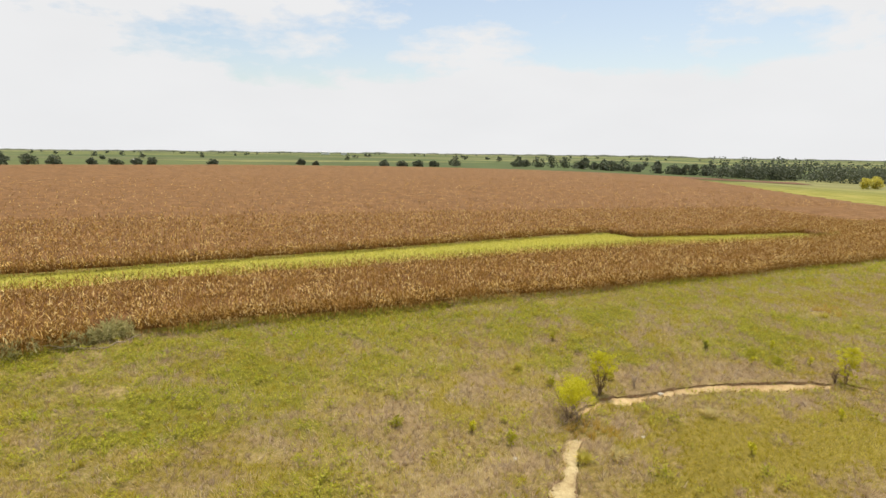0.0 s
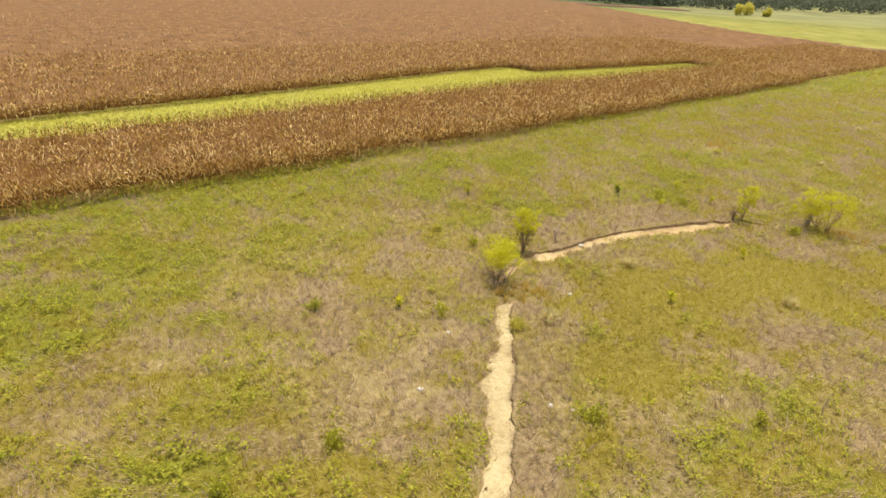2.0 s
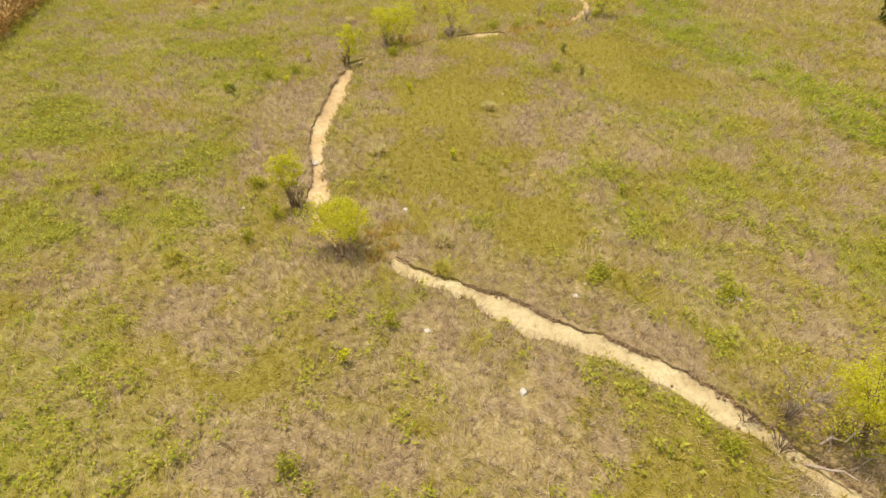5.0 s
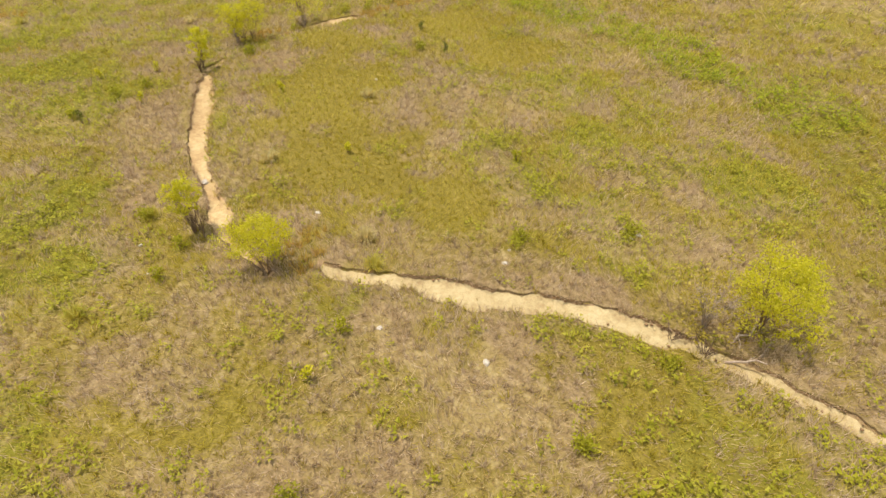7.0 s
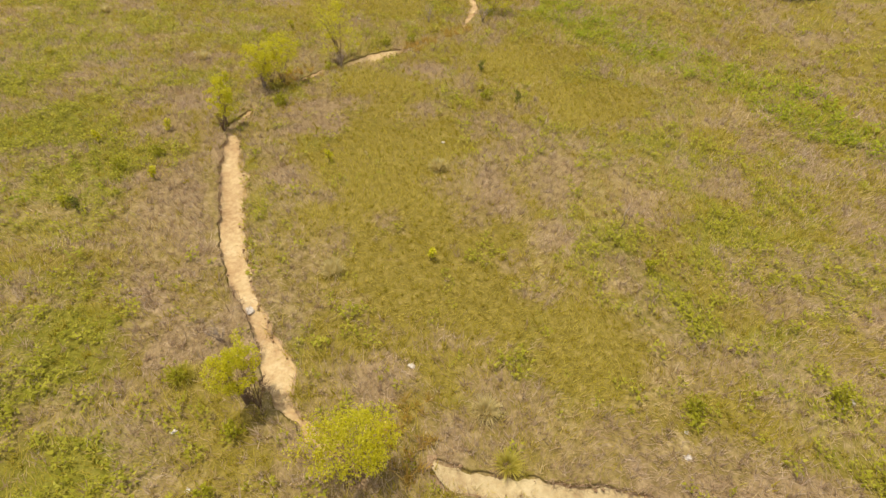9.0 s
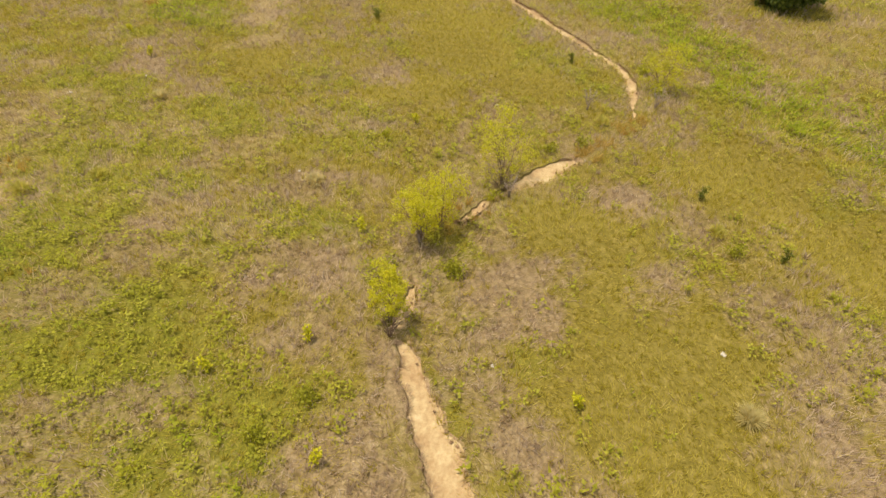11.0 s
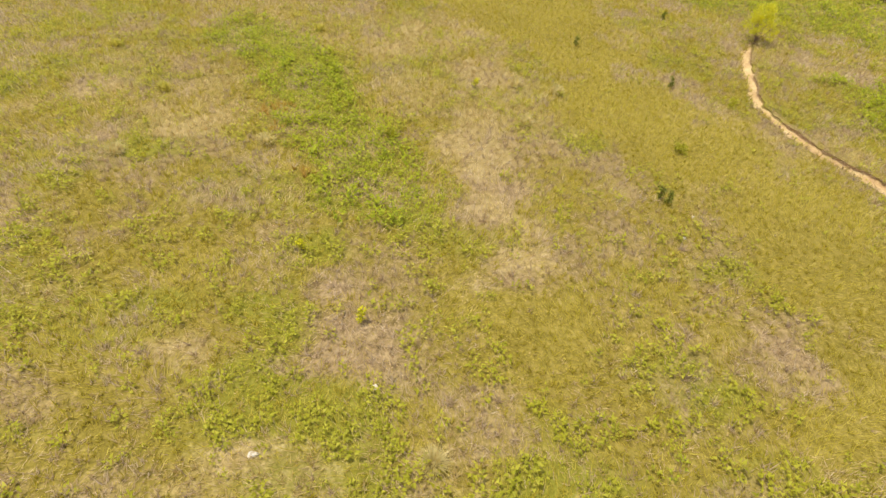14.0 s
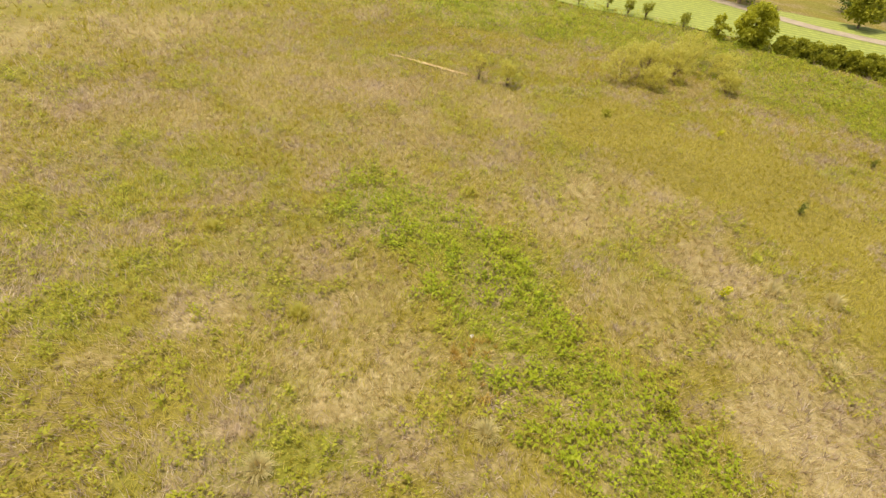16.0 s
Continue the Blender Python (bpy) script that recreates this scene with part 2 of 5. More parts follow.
SMOOTH_WEST = [(31.5, 37, 4), (25, 33.7, 4), (20.6, 37.1, 3), (17.7, 33.1, 2.5), (15, 29, 2.5), (37.2, 21.7, 4), (45, 25.5, 4), (35.5, 37.2, 3), (31.3, 35.7, 3), (30.2, 40.1, 2.5), (27.2, 38.2, 2.5),
               (5.2, 43.7, 2), (2.5, 42.6, 2), (1.3, 40, 1.8), (22.9, 40.8, 3), (40, 38, 4)]
SMOOTH_EAST = [(64.3, 40.5, 4), (58.4, 45.9, 3), (58, 36.5, 3), (63.2, 58.5, 2.5), (101.4, 49.8, 5), (83.9, 46.7, 5), (93, 47.4, 4), (77.2, 46.2, 3), (101.8, 47.9, 6), (93.8, 46.4, 4), (109, 54.5, 6), (70, 41, 5), (78, 43, 5)]
STRAW_SPOTS = [(82.6, 79.1, 3), (84.6, 77.1, 2.5), (88.4, 76.5, 3), (92.8, 83.2, 3), (87.4, 62.6, 3), (77.8, 60.5, 2), (116.4, 65.8, 5), (111.9, 79, 5), (107.5, 74.4, 5), (94.3, 64.3, 3), (89.3, 57.2, 3),
               (82.4, 58.1, 2), (49.5, 9.2, 4), (59.1, 8.6, 4), (62.8, 0.5, 4), (66, 7, 4), (132, 105, 10), (137, 90, 8), (119, 74, 6), (120, 84, 9), (110, 95, 7), (100, 58, 5)]
RUST_SPOTS = [(84, 71.6, .9), (81.5, 71.8, .8), (83.4, 72.6, .7), (47.6, 71.5, 1), (48.4, 70, .9), (10.6, 37.2, 1), (11.3, 37.8, .9), (50, 73, .9), (42.6, 44.6, .9), (43.6, 43.2, .9), (11, 36.6, .9), (12.2, 37, .7),
              (48.2, 35.4, .8), (49.4, 34, .8), (51.2, 31.6, .8), (52.6, 30.4, .8), (76, 69.5, .7), (41.6, 45.4, .7)]
MID_LINE = [(-18, 32), (4, 32), (28, 46), (58, 52), (88, 60), (104, 62)]


def growth(x, y):
    """How much of each kind grows at each place."""
    u, v = corn_uv(x, y)
    n_green, n_grey = value_noise(x, y, 4.5, 2), value_noise(x, y, 3.0, 5)
    z = {"n_dry": value_noise(x, y, 7.0, 0), "n_green": n_green, "n_grey": n_grey}
    z["pale"] = blobs(x, y, PALE_SPOTS)
    z["smooth"] = blobs(x, y, SMOOTH_WEST, SMOOTH_EAST)
    z["straw"] = blobs(x, y, STRAW_SPOTS)
    z["rust"] = blobs(x, y, RUST_SPOTS)
    grey = blobs(x, y, GREY_BANK, GREY_EAST, GREY_MID)
    # withered weeds along the undercut bank of the first two reaches
    for reach, dx, dy in ((REACH_A, 1.3, -0.3), (REACH_B, 0.0, 0.5)):
        d = near_line(x - dx, y - dy, [(q[0], q[1]) for q in reach])
        grey = np.maximum(grey, 0.8 * (1 - smooth(0.5, 1.6, d + 1.6 * (n_grey - 0.5))))
    z["grey"] = grey
    z["smooth"] *= 1 - 0.8 * grey
    z["near_corn"] = 1 - smooth(2.0, 14.0, near_edge(u) - v + 8 * (n_green - 0.5))
    z["edge"] = 1 - smooth(3.5, 12, near_line(x, y, EDGE_BAND) + 5 * (n_green - 0.5))
    z["green"] = blobs(x, y, GREEN_WEST, GREEN_EAST)
    lush = np.maximum((0.25 + 0.75 * n_green) * (1 - smooth(1.2, 4.0, near_line(x, y, LUSH_STRIP) + 3.5 * (value_noise(x, y, 3, 3) - 0.5))),
                      0.40 * (1 - smooth(1.2, 5.0, near_line(x, y, LUSH_BAND) + 4 * (value_noise(x, y, 4, 3) - 0.5))))
    lush = np.maximum(lush, 0.03 * blobs(x, y, LUSH_SPOTS))
    z["lush"] = np.maximum(np.maximum(lush, 0.04 * z["near_corn"]), 0.55 * z["edge"])
    return z


# ---- mesh building ----
def mesh_of(name, verts, faces, material, smooth_faces=False):
    """A mesh from arrays; faces: a list of arrays with 3 or 4 columns."""
    me = bpy.data.meshes.new(name)
    verts = np.ascontiguousarray(verts, np.float32)
    faces = [np.asarray(f, np.int32) for f in faces if len(f)]
    me.vertices.add(len(verts))
    me.vertices.foreach_set("co", verts.ravel())
    loops = np.concatenate([f.ravel() for f in faces])
    sizes = np.concatenate([np.full(len(f), f.shape[1], np.int32) for f in faces])
    me.loops.add(len(loops))
    me.loops.foreach_set("vertex_index", loops)
    me.polygons.add(len(sizes))
    me.polygons.foreach_set("loop_start", np.concatenate([[0], np.cumsum(sizes)[:-1]]).astype(np.int32))
    if smooth_faces:
        me.polygons.foreach_set("use_smooth", np.ones(len(sizes), bool))
    me.update(calc_edges=True)
    me.materials.append(material)
    return me


class Pile:
    """Gathers pieces of one mesh."""

    def __init__(self):
        self.verts, self.tris, self.quads, self.n = [], [], [], 0

    def add(self, verts, quads=None, tris=None):
        if quads is not None and len(quads):
            self.quads.append(np.asarray(quads) + self.n)
        if tris is not None and len(tris):
            self.tris.append(np.asarray(tris) + self.n)
        self.verts.append(np.asarray(verts, float))
        self.n += len(verts)

    def mesh(self, name, material, smooth_faces=False):
        faces = []
        if self.quads:
            faces.append(np.concatenate(self.quads))
        if self.tris:
            faces.append(np.concatenate(self.tris))
        return mesh_of(name, np.concatenate(self.verts), faces, material, smooth_faces)


def leaves(pile, base, along, side, lift=0.0, belly=0.45):
    """One pointed leaf or blade for each row: base point, the way to its tip, half its width as a vector."""
    n = len(base)
    mid = base + belly * along
    mid[:, 2] += lift
    v = np.stack([base, mid - side, base + along, mid + side], 1).reshape(-1, 3)
    pile.add(v, quads=np.arange(4 * n).reshape(-1, 4))


def spikes(pile, base, along, side):
    """One thin pointed blade for each row."""
    n = len(base)
    v = np.stack([base - side, base + side, base + along], 1).reshape(-1, 3)
    pile.add(v, tris=np.arange(3 * n).reshape(-1, 3))


def tube(pile, points, radii, sides=5):
    """A tapered, bent stem through the points."""
    points = [Vector(p) for p in points]
    rings = []
    for i, p in enumerate(points):
        way = (points[min(i + 1, len(points) - 1)] - points[max(i - 1, 0)]).normalized()
        a = way.orthogonal().normalized()
        b = way.cross(a)
        rings.append([p + radii[i] * (math.cos(k * math.tau / sides) * a + math.sin(k * math.tau / sides) * b) for k in range(sides)])
    verts = [tuple(v) for r in rings for v in r]
    quads = [(i * sides + k, i * sides + (k + 1) % sides, (i + 1) * sides + (k + 1) % sides, (i + 1) * sides + k)
             for i in range(len(points) - 1) for k in range(sides)]
    verts.append(tuple(points[-1]))
    last = len(verts) - 1
    tris = [((len(points) - 1) * sides + k, (len(points) - 1) * sides + (k + 1) % sides, last) for k in range(sides)]
    pile.add(verts, quads, tris)


def part(name, mesh, parent, label=""):
    ob = new(name, mesh)
    ob.parent = parent
    return tagged(ob, label) if label else ob


def spot(x, y, sink=0.0):
    return float(x), float(y), float(ground_z(np.array([x]), np.array([y]))[0]) - sink


# ---- materials ----
def node_material(name):
    m = bpy.data.materials.new(name)
    m.use_nodes = True
    return m, m.node_tree.nodes, m.node_tree.links, m.node_tree.nodes["Principled BSDF"]


def ramp_node(nodes, stops):
    r = nodes.new("ShaderNodeValToRGB")
    el = r.color_ramp.elements
    while len(el) < len(stops):
        el.new(0.5)
    for e, (pos, col) in zip(el, stops):
        e.position, e.color = pos, (*col, 1)
    return r


def noise_node(nodes, links, vector, size, detail=3.0, rough=0.55):
    n = nodes.new("ShaderNodeTexNoise")
    n.inputs["Scale"].default_value = 1.0 / size
    n.inputs["Detail"].default_value = detail
    n.inputs["Roughness"].default_value = rough
    links.new(vector, n.inputs["Vector"])
    return n


def mix_node(nodes, links, fac, a, b, blend="MIX"):
    m = nodes.new("ShaderNodeMix")
    m.data_type, m.blend_type = "RGBA", blend
    for socket, value in (("Factor", fac), ("A", a), ("B", b)):
        if isinstance(value, (int, float)):
            m.inputs[socket].default_value = value
        elif isinstance(value, tuple):
            m.inputs[socket].default_value = (*value, 1)
        else:
            links.new(value, m.inputs[socket])
    return m.outputs["Result"]


def leaf_material(name, stops, tint, patch=2.5, through_light=0.35, rough=0.6):
    """Leaves and blades: each differs, and patches lean towards tint."""
    m, nodes, links, bsdf = node_material(name)
    geo = nodes.new("ShaderNodeNewGeometry")
    each = ramp_node(nodes, stops)
    links.new(geo.outputs["Random Per Island"], each.inputs["Fac"])
    n = noise_node(nodes, links, geo.outputs["Position"], patch)
    lean = nodes.new("ShaderNodeMapRange")
    lean.inputs["From Min"].default_value, lean.inputs["From Max"].default_value = 0.42, 0.66
    lean.inputs["To Max"].default_value = 0.75
    links.new(n.outputs["Fac"], lean.inputs["Value"])
    col = mix_node(nodes, links, lean.outputs["Result"], each.outputs["Color"], tint)
    links.new(col, bsdf.inputs["Base Color"])
    bsdf.inputs["Roughness"].default_value = rough
    bsdf.inputs["Specular IOR Level"].default_value = 0.25
    tr = nodes.new("ShaderNodeBsdfTranslucent")
    links.new(col, tr.inputs["Color"])
    mx = nodes.new("ShaderNodeMixShader")
    mx.inputs["Fac"].default_value = through_light
    links.new(bsdf.outputs["BSDF"], mx.inputs[1])
    links.new(tr.outputs["BSDF"], mx.inputs[2])
    links.new(mx.outputs["Shader"], nodes["Material Output"].inputs["Surface"])
    return m


def rough_material(name, stops, size, bump=0.3, rough=0.9, fine=0.15):
    """Soil, bark, stone: two scales of noise and a bump."""
    m, nodes, links, bsdf = node_material(name)
    geo = nodes.new("ShaderNodeNewGeometry")
    a = noise_node(nodes, links, geo.outputs["Position"], size, 5.0, 0.6)
    b = noise_node(nodes, links, geo.outputs["Position"], size * fine, 4.0, 0.65)
    both = nodes.new("ShaderNodeMath")
    both.operation = "MULTIPLY_ADD"
    both.inputs[1].default_value = 0.45
    links.new(b.outputs["Fac"], both.inputs[0])
    half = nodes.new("ShaderNodeMath")
    half.operation = "MULTIPLY"
    half.inputs[1].default_value = 0.55
    links.new(a.outputs["Fac"], half.inputs[0])
    links.new(half.outputs[0], both.inputs[2])
    r = ramp_node(nodes, stops)
    links.new(both.outputs[0], r.inputs["Fac"])
    links.new(r.outputs["Color"], bsdf.inputs["Base Color"])
    bsdf.inputs["Roughness"].default_value = rough
    bsdf.inputs["Specular IOR Level"].default_value = 0.2
    bp = nodes.new("ShaderNodeBump")
    bp.inputs["Strength"].default_value = bump
    bp.inputs["Distance"].default_value = size * fine
    links.new(b.outputs["Fac"], bp.inputs["Height"])
    links.new(bp.outputs["Normal"], bsdf.inputs["Normal"])
    return m


def ground_material():
    m, nodes, links, bsdf = node_material("meadow_soil")
    geo = nodes.new("ShaderNodeNewGeometry")
    pos = geo.outputs["Position"]
    big = noise_node(nodes, links, pos, 9.0, 4.0)
    mid = noise_node(nodes, links, pos, 0.42, 6.0, 0.75)
    fine = noise_node(nodes, links, pos, 0.11, 4.0, 0.7)
    cover = nodes.new("ShaderNodeAttribute")
    cover.attribute_name = "cover"
    share = nodes.new("ShaderNodeSeparateColor")
    links.new(cover.outputs["Color"], share.inputs["Color"])

    def layer(below, amount, stops, sharp=0.3):
        """Lay one kind of thatch over the rest, with a broken rim."""
        r = ramp_node(nodes, stops)
        links.new(mid.outputs["Fac"], r.inputs["Fac"])
        if below is None:
            return r.outputs["Color"]
        add = nodes.new("ShaderNodeMath")
        links.new(amount, add.inputs[0])
        links.new(mid.outputs["Fac"], add.inputs[1])
        rim = nodes.new("ShaderNodeMapRange")
        rim.inputs["From Min"].default_value, rim.inputs["From Max"].default_value = 0.98 - sharp, 0.98 + sharp
        links.new(add.outputs[0], rim.inputs["Value"])
        return mix_node(nodes, links, rim.outputs["Result"], below, r.outputs["Color"])

    col = layer(None, None, [(0.3, (0.135, 0.106, 0.017)), (0.5, (0.20, 0.158, 0.030)), (0.7, (0.30, 0.235, 0.066))])
    col = layer(col, share.outputs["Red"], [(0.3, (0.12, 0.118, 0.012)), (0.5, (0.17, 0.16, 0.02)), (0.7, (0.24, 0.215, 0.045))])
    col = layer(col, share.outputs["Green"], [(0.3, (0.135, 0.092, 0.038)), (0.5, (0.25, 0.18, 0.088)), (0.7, (0.36, 0.27, 0.148))])
    col = layer(col, share.outputs["Blue"], [(0.3, (0.19, 0.138, 0.048)), (0.5, (0.28, 0.21, 0.085)), (0.7, (0.41, 0.325, 0.165))])
    col = mix_node(nodes, links, cover.outputs["Alpha"], col, (0.42, 0.39, 0.085))
    speck = ramp_node(nodes, [(0.3, (0.72, 0.72, 0.70)), (0.65, (1.18, 1.18, 1.15))])
    links.new(fine.outputs["Fac"], speck.inputs["Fac"])
    col = mix_node(nodes, links, 1.0, col, speck.outputs["Color"], "MULTIPLY")
    # bare clay where the banks are cut
    split = nodes.new("ShaderNodeSeparateXYZ")
    links.new(geo.outputs["True Normal"], split.inputs["Vector"])
    steep = nodes.new("ShaderNodeMapRange")
    steep.inputs["From Min"].default_value, steep.inputs["From Max"].default_value = 0.93, 0.75
    links.new(split.outputs["Z"], steep.inputs["Value"])
    clay = ramp_node(nodes, [(0.35, (0.24, 0.155, 0.08)), (0.7, (0.46, 0.33, 0.185))])
    links.new(fine.outputs["Fac"], clay.inputs["Fac"])
    col = mix_node(nodes, links, steep.outputs["Result"], col, clay.outputs["Color"])
    # open pasture beyond the field's end
    apart = nodes.new("ShaderNodeVectorMath")
    apart.operation = "LENGTH"
    links.new(pos, apart.inputs[0])
    past = nodes.new("ShaderNodeMapRange")
    past.inputs["From Min"].default_value, past.inputs["From Max"].default_value = 170, 235
    links.new(apart.outputs["Value"], past.inputs["Value"])
    pasture = ramp_node(nodes, [(0.3, (0.19, 0.18, 0.034)), (0.5, (0.25, 0.235, 0.05)), (0.7, (0.32, 0.285, 0.085))])
    links.new(big.outputs["Fac"], pasture.inputs["Fac"])
    col = mix_node(nodes, links, past.outputs["Result"], col, pasture.outputs["Color"])
    # farmland far away: strips of crops
    far_map = nodes.new("ShaderNodeMapping")
    far_map.inputs["Rotation"].default_value = (0, 0, radians(-29))
    far_map.inputs["Scale"].default_value = (1 / 700, 1 / 260, 0)
    links.new(pos, far_map.inputs["Vector"])
    cells = nodes.new("ShaderNodeTexVoronoi")
    cells.inputs["Scale"].default_value = 1.0
    links.new(far_map.outputs["Vector"], cells.inputs["Vector"])
    pick = nodes.new("ShaderNodeSeparateColor")
    links.new(cells.outputs["Color"], pick.inputs["Color"])
    crops = ramp_node(nodes, [(0.0, (0.075, 0.10, 0.04)), (0.35, (0.10, 0.125, 0.045)), (0.55, (0.19, 0.20, 0.065)), (0.7, (0.08, 0.10, 0.04)), (0.85, (0.28, 0.26, 0.12)), (1.0, (0.17, 0.18, 0.06))])
    links.new(pick.outputs["Red"], crops.inputs["Fac"])
    length = nodes.new("ShaderNodeVectorMath")
    length.operation = "LENGTH"
    links.new(pos, length.inputs[0])
    far = nodes.new("ShaderNodeMapRange")
    far.inputs["From Min"].default_value, far.inputs["From Max"].default_value = 400, 520
    links.new(length.outputs["Value"], far.inputs["Value"])
    rough_far = noise_node(nodes, links, pos, 40.0, 4.0)
    crop_var = ramp_node(nodes, [(0.3, (0.75, 0.75, 0.75)), (0.7, (1.2, 1.2, 1.2))])
    links.new(rough_far.outputs["Fac"], crop_var.inputs["Fac"])
    crop_col = mix_node(nodes, links, 1.0, crops.outputs["Color"], crop_var.outputs["Color"], "MULTIPLY")
    col = mix_node(nodes, links, far.outputs["Result"], col, crop_col)
    links.new(col, bsdf.inputs["Base Color"])
    bsdf.inputs["Roughness"].default_value = 0.95
    bsdf.inputs["Specular IOR Level"].default_value = 0.1
    bp = nodes.new("ShaderNodeBump")
    bp.inputs["Strength"].default_value = 0.6
    bp.inputs["Distance"].default_value = 0.08
    links.new(fine.outputs["Fac"], bp.inputs["Height"])
    links.new(bp.outputs["Normal"], bsdf.inputs["Normal"])
    return m


M_GROUND = ground_material()
M_PLOUGH = rough_material("ploughed_soil", [(0.35, (0.12, 0.06, 0.035)), (0.65, (0.20, 0.105, 0.06))], 12.0, 0.3)
M_SAND = rough_material("creek_sand", [(0.34, (0.30, 0.185, 0.085)), (0.45, (0.42, 0.285, 0.135)), (0.54, (0.50, 0.365, 0.18)), (0.66, (0.60, 0.475, 0.265))], 1.6, 0.5)
M_SAND_PALE = rough_material("pale_creek_sand", [(0.34, (0.31, 0.215, 0.105)), (0.47, (0.43, 0.335, 0.17)), (0.64, (0.54, 0.445, 0.25))], 1.8, 0.5)
M_CLAY = rough_material("bank_clay", [(0.35, (0.20, 0.12, 0.06)), (0.65, (0.42, 0.28, 0.15))], 0.4, 0.5)
M_STONE = rough_material("pale_stone", [(0.35, (0.42, 0.37, 0.29)), (0.65, (0.66, 0.61, 0.52))], 0.3, 0.4)
M_BARK = rough_material("willow_bark", [(0.35, (0.13, 0.085, 0.05)), (0.65, (0.30, 0.21, 0.13))], 0.2, 0.5)
M_DEAD = rough_material("dead_wood", [(0.35, (0.24, 0.175, 0.125)), (0.65, (0.50, 0.41, 0.32))], 0.25, 0.4)
M_OLIVE = leaf_material("olive_grass", [(0, (0.29, 0.235, 0.022)), (0.5, (0.46, 0.378, 0.045)), (1, (0.68, 0.565, 0.13))], (0.45, 0.375, 0.03), 1.4, 0.5)
M_STRAW = leaf_material("dry_grass", [(0, (0.36, 0.265, 0.10)), (0.5, (0.56, 0.43, 0.19)), (1, (0.80, 0.66, 0.37))], (0.50, 0.38, 0.14), 1.4, 0.5)
M_GREY = leaf_material("withered_stems", [(0, (0.29, 0.205, 0.125)), (0.5, (0.48, 0.36, 0.24)), (1, (0.72, 0.585, 0.42))], (0.44, 0.32, 0.185), 1.4, 0.45)
M_TUFT = leaf_material("bunchgrass_blades", [(0, (0.55, 0.46, 0.18)), (0.5, (0.70, 0.60, 0.28)), (1, (0.84, 0.75, 0.42))], (0.66, 0.57, 0.24), 2.5, 0.6)
M_FORB = leaf_material("green_weeds", [(0, (0.22, 0.225, 0.014)), (0.5, (0.355, 0.35, 0.024)), (1, (0.54, 0.50, 0.06))], (0.41, 0.395, 0.024), 2.5, 0.5)
M_LUSH = leaf_material("bright_weeds", [(0, (0.18, 0.22, 0.008)), (0.5, (0.31, 0.355, 0.014)), (1, (0.49, 0.51, 0.03))], (0.37, 0.40, 0.014), 2.5, 0.5)
M_RUST = leaf_material("rusty_weeds", [(0, (0.44, 0.28, 0.05)), (0.5, (0.58, 0.39, 0.09)), (1, (0.70, 0.52, 0.17))], (0.54, 0.39, 0.08), 2.5, 0.45)
M_FRINGE = leaf_material("fringe_blades", [(0, (0.18, 0.115, 0.06)), (0.5, (0.38, 0.265, 0.15)), (1, (0.56, 0.43, 0.28))], (0.32, 0.215, 0.12), 2.5, 0.3)
M_STRIP = leaf_material("strip_grass", [(0, (0.50, 0.475, 0.09)), (0.5, (0.60, 0.565, 0.13)), (1, (0.70, 0.65, 0.20))], (0.56, 0.53, 0.10), 6.0, 0.5)
M_WILLOW = leaf_material("willow_leaves", [(0, (0.48, 0.47, 0.018)), (0.5, (0.64, 0.61, 0.035)), (1, (0.80, 0.74, 0.10))], (0.68, 0.63, 0.025), 1.2, 0.6)
M_JUNIPER = leaf_material("juniper_leaves", [(0, (0.10, 0.125, 0.014)), (0.5, (0.18, 0.20, 0.025)), (1, (0.30, 0.31, 0.05))], (0.22, 0.23, 0.025), 0.8, 0.4)
M_SMALL = leaf_material("small_bush_leaves", [(0, (0.28, 0.29, 0.016)), (0.5, (0.44, 0.43, 0.025)), (1, (0.60, 0.56, 0.06))], (0.46, 0.43, 0.025), 0.8, 0.55)
M_ROOT = rough_material("dark_dead_roots", [(0.35, (0.09, 0.055, 0.035)), (0.65, (0.24, 0.16, 0.10))], 0.25, 0.4)
M_THICKET = leaf_material("thicket_leaves", [(0, (0.48, 0.43, 0.06)), (0.5, (0.62, 0.56, 0.10)), (1, (0.76, 0.68, 0.20))], (0.62, 0.55, 0.10), 1.5, 0.6)
M_BUSH = leaf_material("bush_leaves", [(0, (0.20, 0.21, 0.014)), (0.5, (0.32, 0.32, 0.02)), (1, (0.44, 0.42, 0.05))], (0.38, 0.35, 0.02), 0.8, 0.5)
M_YELLOW = leaf_material("yellow_leaves", [(0, (0.40, 0.42, 0.01)), (0.5, (0.60, 0.56, 0.02)), (1, (0.74, 0.66, 0.04))], (0.6, 0.55, 0.02), 0.8)
M_TREE = leaf_material("tree_leaves", [(0, (0.05, 0.08, 0.012)), (0.5, (0.10, 0.14, 0.02)), (1, (0.22, 0.25, 0.04))], (0.14, 0.17, 0.02), 2.0, 0.3)
# far leaves: distance haze is put into the colour as greyed, paler greens
M_HAZED_TREE = leaf_material("hazed_tree_leaves", [(0, (0.085, 0.10, 0.06)), (0.5, (0.115, 0.13, 0.08)), (1, (0.15, 0.165, 0.10))], (0.13, 0.145, 0.095), 30.0, 0.3)
M_CORN = leaf_material("dry_corn_leaves", [(0, (0.10, 0.045, 0.008)), (0.45, (0.24, 0.12, 0.018)), (0.62, (0.46, 0.265, 0.05)), (0.78, (0.84, 0.58, 0.18)), (1, (1.0, 0.82, 0.42))], (0.30, 0.155, 0.024), 4.0, 0.3)
